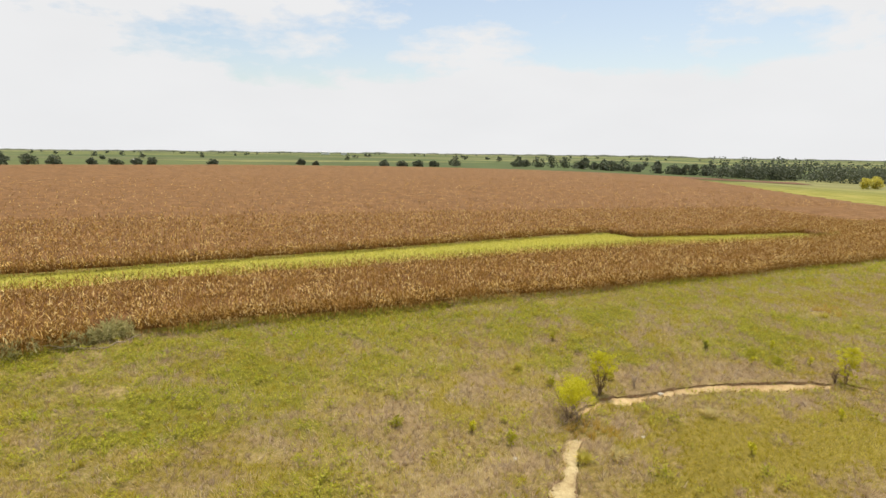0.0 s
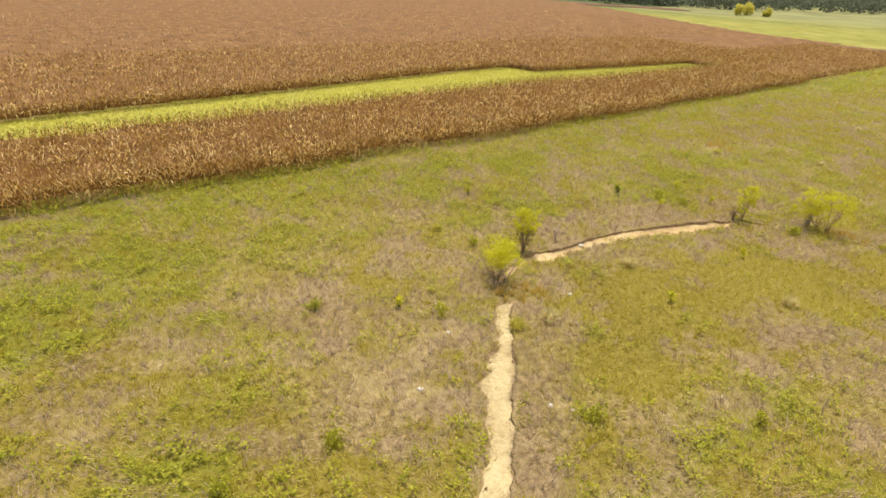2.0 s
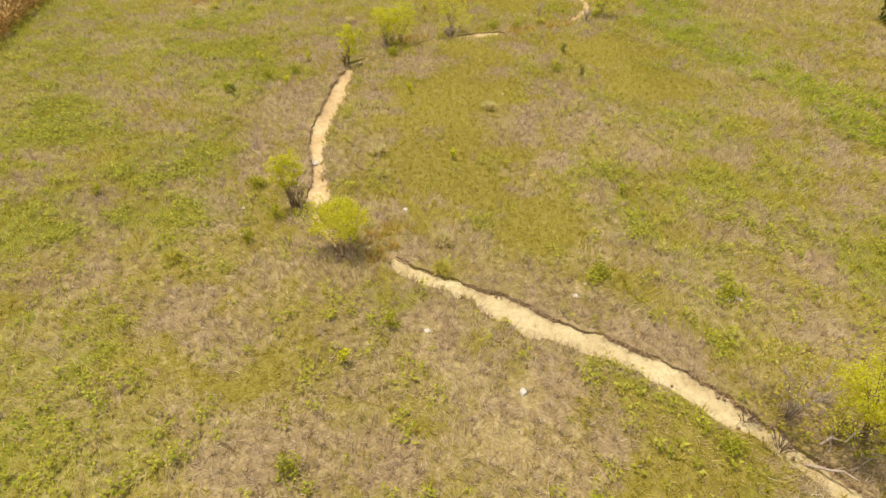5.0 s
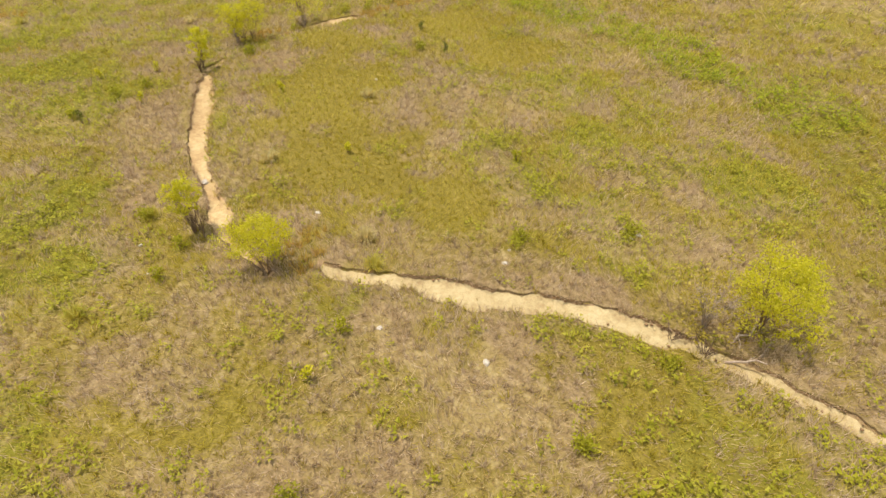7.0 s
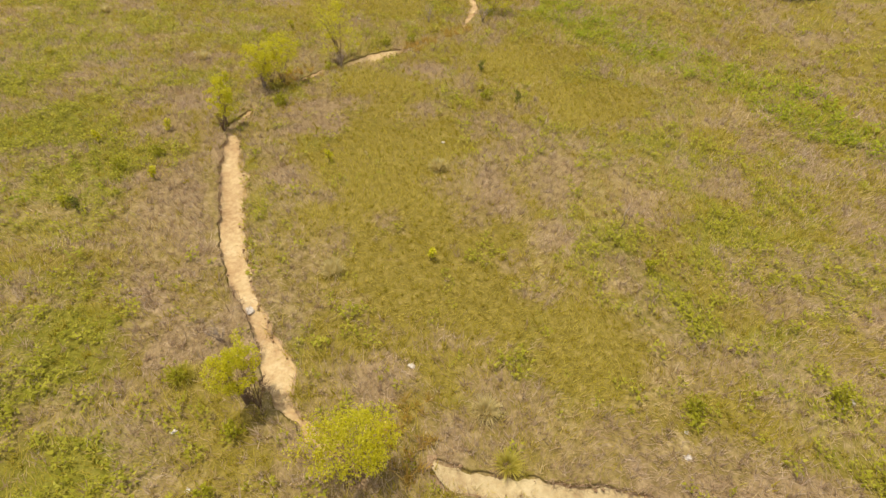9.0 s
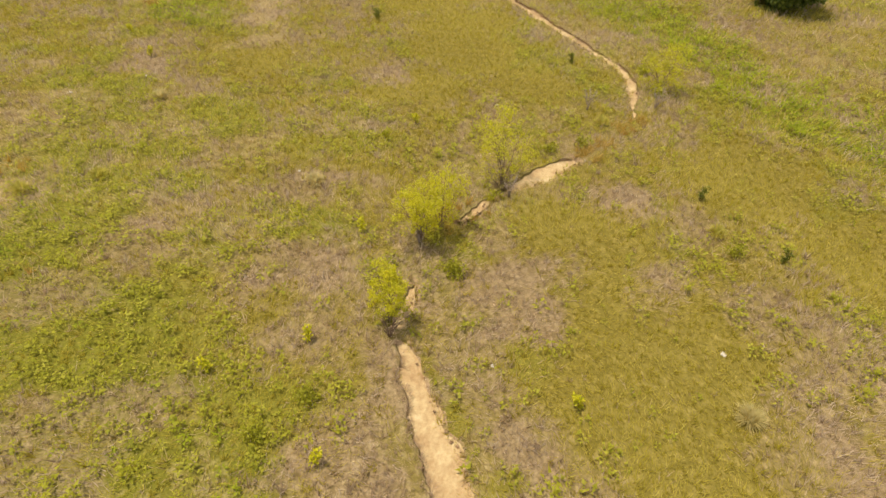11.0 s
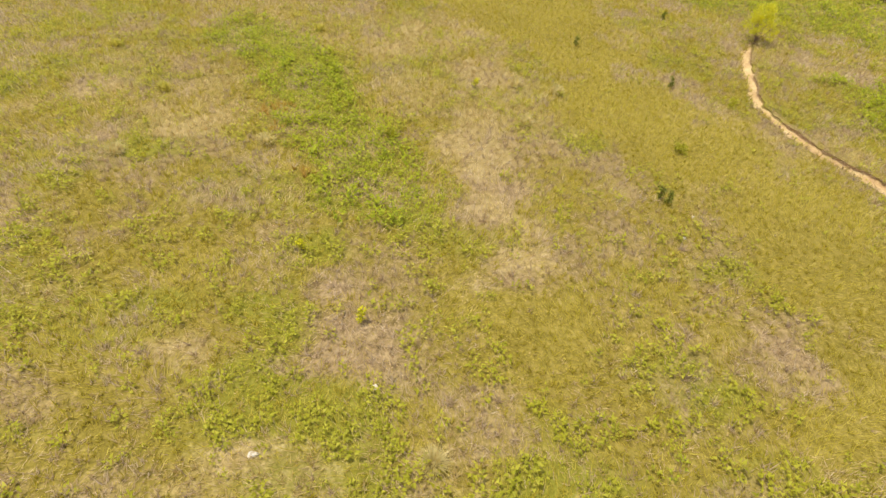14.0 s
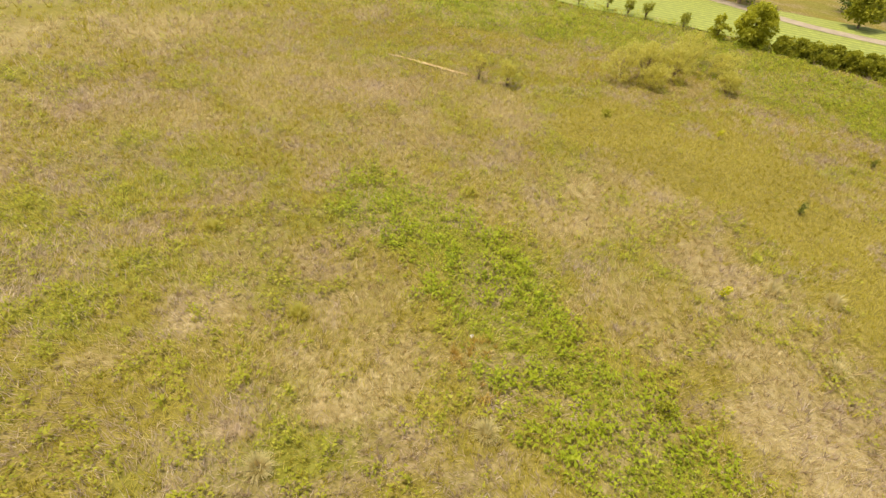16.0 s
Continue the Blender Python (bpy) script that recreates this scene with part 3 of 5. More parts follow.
M_CORN_EDGE = leaf_material("half_green_corn_leaves", [(0, (0.14, 0.13, 0.02)), (0.5, (0.26, 0.22, 0.035)), (0.8, (0.44, 0.33, 0.08)), (1, (0.75, 0.56, 0.22))], (0.25, 0.22, 0.03), 3.0, 0.4)
M_CORN_STALK = leaf_material("dry_corn_stalks", [(0, (0.26, 0.115, 0.03)), (0.6, (0.38, 0.185, 0.05)), (1, (0.55, 0.34, 0.12))], (0.34, 0.155, 0.035), 5.0, 0.3)
M_CORN_FAR = rough_material("corn_canopy", [(0.34, (0.10, 0.048, 0.015)), (0.5, (0.19, 0.096, 0.033)), (0.64, (0.30, 0.165, 0.065))], 3.0, 0.8, 0.9, 0.12)
M_CORN_GREEN = leaf_material("green_corn_leaves", [(0, (0.26, 0.25, 0.09)), (0.6, (0.42, 0.39, 0.15)), (1, (0.60, 0.51, 0.25))], (0.40, 0.38, 0.17), 2.0, 0.45)


# ---- ground ----
def axis(lo, hi, fine_lo, fine_hi, fine, mid):
    """Grid lines: fine in the middle, a metre or more round it, wider and wider to the horizon."""
    a = list(np.arange(fine_lo, fine_hi, fine)) + [fine_hi]
    a = list(np.arange(lo, fine_lo, mid)) + a + list(np.arange(fine_hi + mid, hi + 0.1, mid))
    step, x = mid, a[-1]
    while x < 4700:
        step *= 1.35
        x += step
        a.append(x)
    step, x, left = mid, a[0], []
    while x > -4700:
        step *= 1.35
        x -= step
        left.append(x)
    return np.array(left[::-1] + a)


gx, gy = axis(-60, 170, -6, 98, 0.27, 1.8), axis(-30, 140, 10.5, 50, 0.27, 1.8)
GX, GY = np.meshgrid(gx, gy, indexing="ij")
GZ = ground_z(GX.ravel(), GY.ravel()).reshape(GX.shape)
idx = np.arange(GX.size).reshape(GX.shape)
quads = np.stack([idx[:-1, :-1], idx[1:, :-1], idx[1:, 1:], idx[:-1, 1:]], -1).reshape(-1, 4)
ground = new("ground", mesh_of("ground", np.stack([GX, GY, GZ], -1).reshape(-1, 3), [quads], M_GROUND, True))


def add_cover(me, x, y):
    """Which thatch covers the soil: green, withered, straw, and the strip inside the corn."""
    z = growth(x, y)
    u, v = corn_uv(x, y)
    green = np.clip(0.75 * z["green"] + 0.8 * z["near_corn"] + z["edge"] + 1.2 * z["lush"] + 0.5 * smooth(0.52, 0.62, z["n_green"]), 0, 1) * (1 - z["smooth"]) * (1 - 0.7 * z["grey"])
    grey = np.clip(0.5 * z["grey"] + 0.5 * smooth(0.52, 0.62, z["n_grey"]), 0, 1) * (1 - 0.85 * z["smooth"])
    straw = np.clip(0.32 * z["straw"] + z["pale"] * (0.4 + 0.8 * z["n_grey"]) + 0.4 * smooth(0.56, 0.66, z["n_dry"]), 0, 1) * (1 - 0.8 * z["smooth"])
    strip = (in_strip(u, v) & (u > -100)).astype(float)
    near = 1 - smooth(170, 235, np.hypot(x, y))
    a = me.attributes.new("cover", "FLOAT_COLOR", "POINT")
    a.data.foreach_set("color", np.stack([green * near, grey * near, straw * near, strip], 1).astype(np.float32).ravel())


add_cover(ground.data, GX.ravel(), GY.ravel())
tagged(ground, "sloping meadow ground of tan soil and thatch, cut by a creek", "ground", kind="structure")


def resample(reach, step):
    pts = []
    for (x0, y0, w0), (x1, y1, w1) in zip(reach, reach[1:]):
        n = max(2, int(math.hypot(x1 - x0, y1 - y0) / step))
        for i in range(n):
            t = i / n
            pts.append((x0 + t * (x1 - x0), y0 + t * (y1 - y0), w0 + t * (w1 - w0)))
    pts.append(reach[-1])
    a = np.array(pts)
    for _ in range(6):
        a[1:-1] = (a[:-2] + 2 * a[1:-1] + a[2:]) / 4
    return a


def creek_bed(reach, depth, extra, material):
    """A sand ribbon with seven points across, low in the middle."""
    a = resample(reach, 0.35)
    way = np.gradient(a[:, :2], axis=0)
    way /= np.linalg.norm(way, axis=1)[:, None]
    across = np.stack([-way[:, 1], way[:, 0]], 1)
    rows = []
    for k in np.linspace(-1, 1, 7):
        xy = a[:, :2] + across * (k * (a[:, 2] + extra * smooth(0.12, 0.36, a[:, 2])))[:, None]
        z = slope(xy[:, 0], xy[:, 1]) - depth - 0.07 * (1 - k * k) + 0.09 * (value_noise(xy[:, 0], xy[:, 1], 0.8, 5, 2) - 0.5)
        rows.append(np.column_stack([xy, z]))
    v = np.stack(rows, 1)
    i = np.arange(v.shape[0] * 7).reshape(-1, 7)
    q = np.stack([i[:-1, :-1], i[:-1, 1:], i[1:, 1:], i[1:, :-1]], -1).reshape(-1, 4)
    ob = new("creek_bed", mesh_of("creek_bed", v.reshape(-1, 3), [q], material, True))
    return tagged(ob, "dry creek bed of pale yellow sand between cut banks", "creek", kind="structure")


def cut_bank(reach, side):
    """The undercut bank: a ragged turf lip that overhangs a clay wall."""
    a = resample(reach, 0.16)
    way = np.gradient(a[:, :2], axis=0)
    way /= np.linalg.norm(way, axis=1)[:, None]
    out = side * np.stack([-way[:, 1], way[:, 0]], 1)
    wob = 0.6 * (value_noise(a[:, 0], a[:, 1], 1.0, 6, 3) - 0.5) + 0.22 * (value_noise(a[:, 0], a[:, 1], 0.24, 2, 2) - 0.5)
    fade = smooth(0.2, 0.42, a[:, 2]) * (0.15 + 0.85 * smooth(0.36, 0.52, value_noise(a[:, 0], a[:, 1], 1.5, 7, 2)))
    rows = []
    for off, drop, follow in ((0.7, -0.07, 0.0), (0.34, 0.015, 0.6), (0.04, 0.02, 1.0), (-0.05, -0.02, 1.0), (0.01, -0.08, 1.0), (0.0, -0.17, 1.0), (-0.2, -0.36, 0.8)):
        xy = a[:, :2] + out * (a[:, 2] + off + follow * wob)[:, None]
        z = slope(xy[:, 0], xy[:, 1]) + drop * (0.35 + 0.65 * fade) - 0.14 * (1 - fade) + 0.05 * (value_noise(xy[:, 0], xy[:, 1], 0.5, 1, 2) - 0.5)
        rows.append(np.column_stack([xy, z]))
    v = np.stack(rows, 1)
    i = np.arange(v.shape[0] * 7).reshape(-1, 7)
    q = np.stack([i[:-1, :-1], i[:-1, 1:], i[1:, 1:], i[1:, :-1]], -1).reshape(-1, 4)
    if side > 0:
        q = q[:, ::-1]
    me = mesh_of("creek_bank", v.reshape(-1, 3), [q], M_GROUND)
    add_cover(me, v[:, :, 0].ravel(), v[:, :, 1].ravel())
    tagged(new("creek_bank", me), "undercut brown clay creek bank with a ragged turf lip", "bank", kind="structure")
    return v[:, 2:4].reshape(-1, 3)[np.repeat(fade, 2) > 0.5]


LIPS = np.concatenate([cut_bank(reach, side) for reach, side in zip(REACHES, CUT_SIDE)])
for reach in REACHES:
    creek_bed(reach, 0.18, 0.35, M_SAND_PALE if reach is REACH_A else M_SAND)
creek_bed(REACH_E, -0.08, 0.0, M_SAND)


def ribbon(name, line, half, lift, material, label, category):
    """A flat strip of ground over the land, along a line."""
    a = resample([(x, y, half) for x, y in line], 1.5)
    way = np.gradient(a[:, :2], axis=0)
    way /= np.linalg.norm(way, axis=1)[:, None]
    across = np.stack([-way[:, 1], way[:, 0]], 1)
    n = max(3, int(half * 2 / 1.5))
    rows = []
    for k in np.linspace(-1, 1, n):
        wob = 1 + 0.12 * (value_noise(a[:, 0], a[:, 1], 4.0, 2) - 0.5)
        xy = a[:, :2] + across * (k * a[:, 2] * wob)[:, None]
        rows.append(np.column_stack([xy, slope(xy[:, 0], xy[:, 1]) + lift]))
    v = np.stack(rows, 1)
    i = np.arange(v.shape[0] * n).reshape(-1, n)
    q = np.stack([i[:-1, :-1], i[:-1, 1:], i[1:, 1:], i[1:, :-1]], -1).reshape(-1, 4)
    return tagged(new(name, mesh_of(name, v.reshape(-1, 3), [q], material, True)), label, category, kind="structure")


def lawn_material():
    m, nodes, links, bsdf = node_material("mown_lawn")
    geo = nodes.new("ShaderNodeNewGeometry")
    turn = nodes.new("ShaderNodeMapping")
    turn.inputs["Rotation"].default_value = (0, 0, radians(-51))
    links.new(geo.outputs["Position"], turn.inputs["Vector"])
    wave = nodes.new("ShaderNodeTexWave")
    wave.bands_direction = "Y"
    wave.inputs["Scale"].default_value = 0.22
    wave.inputs["Distortion"].default_value = 1.2
    wave.inputs["Detail"].default_value = 2.0
    links.new(turn.outputs["Vector"], wave.inputs["Vector"])
    col = ramp_node(nodes, [(0.2, (0.21, 0.235, 0.03)), (0.8, (0.30, 0.31, 0.055))])
    links.new(wave.outputs["Fac"], col.inputs["Fac"])
    n = noise_node(nodes, links, geo.outputs["Position"], 0.7, 5.0, 0.65)
    var = ramp_node(nodes, [(0.3, (0.7, 0.7, 0.7)), (0.7, (1.15, 1.15, 1.1))])
    links.new(n.outputs["Fac"], var.inputs["Fac"])
    links.new(mix_node(nodes, links, 1.0, col.outputs["Color"], var.outputs["Color"], "MULTIPLY"), bsdf.inputs["Base Color"])
    bsdf.inputs["Roughness"].default_value = 0.9
    return m


M_LAWN = lawn_material()
M_TRACK = rough_material("track_dust", [(0.35, (0.26, 0.20, 0.13)), (0.65, (0.40, 0.32, 0.21))], 1.5, 0.2)
ribbon("lawn", [(198, 72), (163, 36), (143, 11), (122, -14)], 11.5, 0.12, M_LAWN, "mown striped grass verge beyond the hedge", "lawn")
ribbon("dirt_track", [(215, 55), (178, 27), (162, 16), (146, 9), (138, 2), (118, -22)], 1.5, 0.17, M_TRACK, "pale dusty dirt track along the mown verge", "track")


ribbon("ploughed_field", [(-60, 489), (20, 486), (110, 480), (200, 473), (275, 462)], 17, 0.35, M_PLOUGH, "dark red-brown ploughed strip beyond the corn", "field")


# ---- corn field ----
def corn_plants(pile_leaf, pile_stalk, x, y, z, height, n_leaf, wide=1.0):
    """Dry plants: a stalk, drooping leaves, an ear and a tassel each."""
    n = len(x)
    base = np.column_stack([x, y, z - 0.05])
    lean = rng.normal(0, 0.07, (n, 2)) * height[:, None]
    top = np.column_stack([lean, height])
    a = rng.random(n) * math.tau
    leaves(pile_stalk, base, top, np.column_stack([np.cos(a), np.sin(a), 0 * a]) * 0.022 * wide, belly=0.3)
    leaves(pile_leaf, base + top * 0.88, np.column_stack([rng.normal(0, .1, n), rng.normal(0, .1, n), 0.3 + 0.1 * rng.random(n)]),
           np.column_stack([np.cos(a), np.sin(a), 0 * a]) * 0.035 * wide)
    plane = rng.random(n) * math.pi
    for k in range(n_leaf):
        f = 0.40 + 0.58 * (k + rng.random(n)) / n_leaf
        b = plane + (k % 2) * math.pi + rng.normal(0, 0.5, n)
        size = (0.34 + 0.30 * rng.random(n)) * (0.7 + 0.3 * wide)
        rise = np.where(rng.random(n) < 0.62, rng.normal(1.1, 0.45, n), rng.normal(-0.9, 0.5, n))
        out = np.column_stack([np.cos(b), np.sin(b), rise]) * (size / np.sqrt(1 + 0.6 * rise * rise))[:, None]
        w = (0.030 + 0.022 * rng.random(n)) * wide
        side = np.column_stack([-np.sin(b), np.cos(b), rng.normal(0, 0.5, n)]) * w[:, None]
        leaves(pile_leaf, base + top * f[:, None], out, side, lift=0.10 * size)
    b = rng.random(n) * math.tau
    leaves(pile_leaf, base + top * 0.5, np.column_stack([np.cos(b) * .14, np.sin(b) * .14, -0.12 + 0.3 * rng.random(n)]),
           np.column_stack([-np.sin(b), np.cos(b), 0 * b]) * 0.035 * wide, lift=0.03)


def corn_rows(u0, u1, v0, v1, row, step, keep):
    """Places in rows along u."""
    v = np.arange(v0, v1, row)
    u = np.arange(u0, u1, step)
    U, V = np.meshgrid(u, v, indexing="ij")
    U = (U + rng.uniform(-0.45, 0.45, U.shape) * step).ravel()
    V = (V + rng.normal(0, 0.05, V.shape)).ravel()
    x, y = corn_xy(U, V)
    ok = keep(U, V) & in_field(x, y) & (rng.random(len(x)) < 0.93)
    return x[ok], y[ok], U[ok], V[ok]


# front block of the field, plant by plant
pl, ps = Pile(), Pile()
x, y, u, v = corn_rows(-42, 152, -12, 24, 0.76, 0.36, lambda u, v: (v < strip_near(u)) | (u > 148))
x2, y2, u2, v2 = corn_rows(-42, 152, -12, 3, 0.74, 0.24, lambda u, v: (v < near_edge(u) + 2.4))
x, y, u, v = np.append(x, x2), np.append(y, y2), np.append(u, u2), np.append(v, v2)
gap = (np.abs(u + 3.2) < 1.6) & (v < near_edge(u) + 3.2)
x, y, v, u = x[~gap], y[~gap], v[~gap], u[~gap]
h = 1.78 + 0.22 * rng.standard_normal(len(x)).clip(-2, 2) * 0.6
by_strip = (v > strip_near(u) - 1.3) & (u < 149)
corn_plants(pl, ps, x[~by_strip], y[~by_strip], slope(x[~by_strip], y[~by_strip]), h[~by_strip], 7, 1.0)
green_top, green_stalk = Pile(), Pile()
corn_plants(green_top, green_stalk, x[by_strip], y[by_strip], slope(x[by_strip], y[by_strip]), 1.05 * h[by_strip], 6, 1.1)
tagged(new("corn_leaves", green_top.mesh("corn_leaves", M_CORN_EDGE)), "half-green corn leaves along the mown strip", "corn", kind="stuff")
tagged(new("corn_stalks", green_stalk.mesh("corn_stalks", M_CORN_STALK)), "dark dry corn stalks along the mown strip", "corn", kind="stuff")
corn_leaf = new("corn_leaves", pl.mesh("corn_leaves", M_CORN))
tagged(corn_leaf, "dry brown corn leaves in the front block of the field", "corn", kind="stuff")
corn_stalk = new("corn_stalks", ps.mesh("corn_stalks", M_CORN_STALK))
tagged(corn_stalk, "dark dry corn stalks in the front block of the field", "corn", kind="stuff")

# the block behind the strip and the front right end: sparser, larger leaves
pl, ps = Pile(), Pile()
x, y, u, v = corn_rows(-60, 190, 18, 72, 1.05, 0.62, lambda u, v: (v > strip_far(u)) | (u > 149))
corn_plants(pl, ps, x, y, slope(x, y), 1.8 + 0.12 * rng.standard_normal(len(x)), 5, 1.15)
x, y, u, v = corn_rows(150, 250, -2, 40, 1.0, 0.6, lambda u, v: u > 151)
corn_plants(pl, ps, x, y, slope(x, y), 1.8 + 0.12 * rng.standard_normal(len(x)), 5, 1.15)
x, y, u, v = corn_rows(-110, 260, 72, 215, 2.3, 1.5, lambda u, v: rng.random(len(u)) < 1 - 0.75 * smooth(90, 215, v))
corn_plants(pl, ps, x, y, slope(x, y), 1.85 + 0.12 * rng.standard_normal(len(x)), 3, 1.7)
x, y, u, v = corn_rows(-60, 150, 18, 44, 0.4, 0.3, lambda u, v: (v > strip_far(u)) & (v < strip_far(u) + 1.3))
corn_plants(pl, ps, x, y, slope(x, y), 1.75 + 0.15 * rng.standard_normal(len(x)), 6, 1.2)
back_leaf = new("corn_leaves", pl.mesh("corn_leaves", M_CORN))
tagged(back_leaf, "dry brown corn leaves behind the mown strip", "corn", kind="stuff")
back_stalk = new("corn_stalks", ps.mesh("corn_stalks", M_CORN_STALK))
tagged(back_stalk, "dark dry corn stalks behind the mown strip", "corn", kind="stuff")


def corn_canopy():
    """The closed, uneven top of the crop, with its sides, a little under the leaf tips."""
    su = np.concatenate([np.arange(-420, -60, 8.0), np.arange(-60, 160, 1.0), np.arange(160, 420, 5.0)])
    sv = np.concatenate([np.arange(-60, -12, 6.0), np.arange(-12, 60, 0.8), np.arange(60, 170, 2.0), np.arange(170, 520, 6.0)])
    U, V = np.meshgrid(su, sv, indexing="ij")
    X, Y = corn_xy(U, V)
    keep = in_field(X.ravel(), Y.ravel()).reshape(X.shape)
    # stand back from the open edges, where the plants themselves are seen
    for du, dv in ((0, -2.2), (0, 0.9), (1.0, 0), (-1.0, 0)):
        X2, Y2 = corn_xy(U + du, V + dv)
        keep &= in_field(X2.ravel(), Y2.ravel()).reshape(X.shape)
    near = 1 - smooth(40, 110, V)
    H = 1.7 - 0.75 * near
    Z = slope(X, Y) + H + 0.5 * (value_noise(X, Y, 1.6, 2, 2) - 0.5)
    i = np.arange(X.size).reshape(X.shape)
    cell = keep[:-1, :-1] & keep[1:, :-1] & keep[1:, 1:] & keep[:-1, 1:]
    q = np.stack([i[:-1, :-1], i[1:, :-1], i[1:, 1:], i[:-1, 1:]], -1)[cell]
    v = np.stack([X, Y, Z], -1).reshape(-1, 3)
    # skirts down to the soil round the rim
    low = v.copy()
    low[:, 2] = slope(v[:, 0], v[:, 1]) - 0.05
    skirts = []
    pad = np.pad(cell, 1)
    inner = pad[1:-1, 1:-1]
    for shifted, a, b in ((pad[:-2, 1:-1], i[:-1, :-1], i[:-1, 1:]), (pad[2:, 1:-1], i[1:, 1:], i[1:, :-1]),
                          (pad[1:-1, :-2], i[1:, :-1], i[:-1, :-1]), (pad[1:-1, 2:], i[:-1, 1:], i[1:, 1:])):
        rim = inner & ~shifted
        skirts.append(np.stack([a[rim], b[rim], b[rim] + len(v), a[rim] + len(v)], -1))
    me = mesh_of("corn_field", np.concatenate([v, low]), [np.concatenate([q] + skirts)], M_CORN_FAR, True)
    return tagged(new("corn_field", me), "wide field of ripe brown corn, closed canopy", "corn field", kind="stuff")


corn_canopy()


# ---- scattered low growth ----
def scatter(x0, x1, y0, y1, per_m2):
    step = 1 / math.sqrt(per_m2)
    X, Y = np.meshgrid(np.arange(x0, x1, step), np.arange(y0, y1, step), indexing="ij")
    X = X.ravel() + rng.uniform(-0.6, 0.6, X.size) * step
    Y = Y.ravel() + rng.uniform(-0.6, 0.6, Y.size) * step
    return X, Y


def tufts(pile, x, y, size, blades, tall=0.42, wide=0.028, spread=0.55):
    """Grass tufts: blades that lean outwards from one spot."""
    z = ground_z(x, y)
    n = len(x)
    for _ in range(blades):
        a = rng.random(n) * math.tau
        lean = spread * (0.25 + rng.random(n))
        ln = tall * size * (0.55 + 0.75 * rng.random(n))
        out = np.column_stack([np.cos(a) * lean, np.sin(a) * lean, np.ones(n)]) * (ln / np.sqrt(1 + lean * lean))[:, None]
        b = rng.random(n) * math.tau
        side = np.column_stack([np.cos(b), np.sin(b), 0 * b]) * (wide * size * (0.6 + 0.8 * rng.random(n)))[:, None]
        base = np.column_stack([x + rng.normal(0, .07, n) * size, y + rng.normal(0, .07, n) * size, z - 0.03])
        spikes(pile, base, out, side)


def forbs(pile, x, y, size, count, tall=0.36, leaf=0.105):
    """Leafy weeds: small leaves at all heights, tilted every way."""
    z = ground_z(x, y)
    n = len(x)
    for _ in range(count):
        a = rng.random(n) * math.tau
        r = 0.2 * np.sqrt(rng.random(n)) * size
        at = np.column_stack([x + np.cos(a) * r, y + np.sin(a) * r, z + (0.12 + 0.88 * rng.random(n)) * tall * size])
        b = a + rng.normal(0, 0.6, n)
        ln = leaf * size * (0.6 + 0.8 * rng.random(n))
        out = np.column_stack([np.cos(b), np.sin(b), rng.normal(0.15, 0.4, n)]) * ln[:, None]
        side = np.column_stack([-np.sin(b), np.cos(b), rng.normal(0, 0.35, n)]) * (0.34 * ln)[:, None]
        spikes(pile, at, out, side)


x, y = scatter(-62, 212, -34, 190, 4.6)
u, v = corn_uv(x, y)
d_mid = near_line(x, y, MID_LINE)
bare = smooth(0.66, 0.78, value_noise(x, y, 1.1, 6, 2))
odds = (1 - 0.82 * smooth(26, 60, d_mid)) * (1 - 0.6 * blobs(x, y, PALE_SPOTS)) * (1 - 0.5 * bare)


def open_ground(x, y, clear):
    """Off the corn, the creek, the gully and the lawn."""
    u, v = corn_uv(x, y)
    lawn = ((x - 111) * 0.62 - (y - 7) * 0.78 > 2.5) & (x > 105)
    return (v < near_edge(u) + 0.25) & (to_creek(x, y) > clear) & ~lawn & (to_reach(x, y, REACH_E) > 0.1)


keep = (rng.random(len(x)) < odds) & open_ground(x, y, 0.22)
x, y, d_mid = x[keep], y[keep], d_mid[keep]
z = growth(x, y)
clumped = smooth(0.46, 0.6, value_noise(x, y, 0.9, 3, 2))
size = (0.8 + 0.5 * rng.random(len(x))) * (1 + 0.5 * smooth(28, 60, d_mid) + 0.9 * smooth(60, 110, d_mid)) * (1 - 0.25 * z["smooth"])
calm = 1 - 0.75 * z["smooth"]
speckle = np.stack([smooth(0.3, 0.7, value_noise(x, y, 1.5, k, 2)) for k in range(6)])
weights = np.stack([
    0.45 + 2.6 * z["smooth"] + 0.5 * (z["n_dry"] < 0.5) * (1 - 0.6 * z["grey"]),
    (0.20 + 0.55 * smooth(0.5, 0.68, z["n_dry"]) + 0.9 * z["straw"] + 1.2 * z["pale"]) * calm,
    (0.40 + 1.1 * smooth(0.48, 0.64, z["n_grey"]) + 1.4 * z["grey"] + 0.5 * z["pale"]) * (1 - 0.6 * smooth(84, 106, x)) * calm,
    (0.65 + 1.6 * z["near_corn"] + 6.0 * z["edge"] + 2.4 * z["green"] + 1.0 * smooth(0.5, 0.62, z["n_green"])) * (0.2 + 1.7 * clumped) * (1 - 0.6 * z["grey"]) * (1 - 0.6 * z["straw"]) * calm,
    16.0 * z["lush"],
    9.0 * z["rust"] + 0.004,
])
weights = (weights * (0.35 + 1.3 * speckle)) ** 1.6
weights /= weights.sum(0)
kind = (rng.random(len(x))[None] > np.cumsum(weights, 0)).sum(0).clip(0, 5)
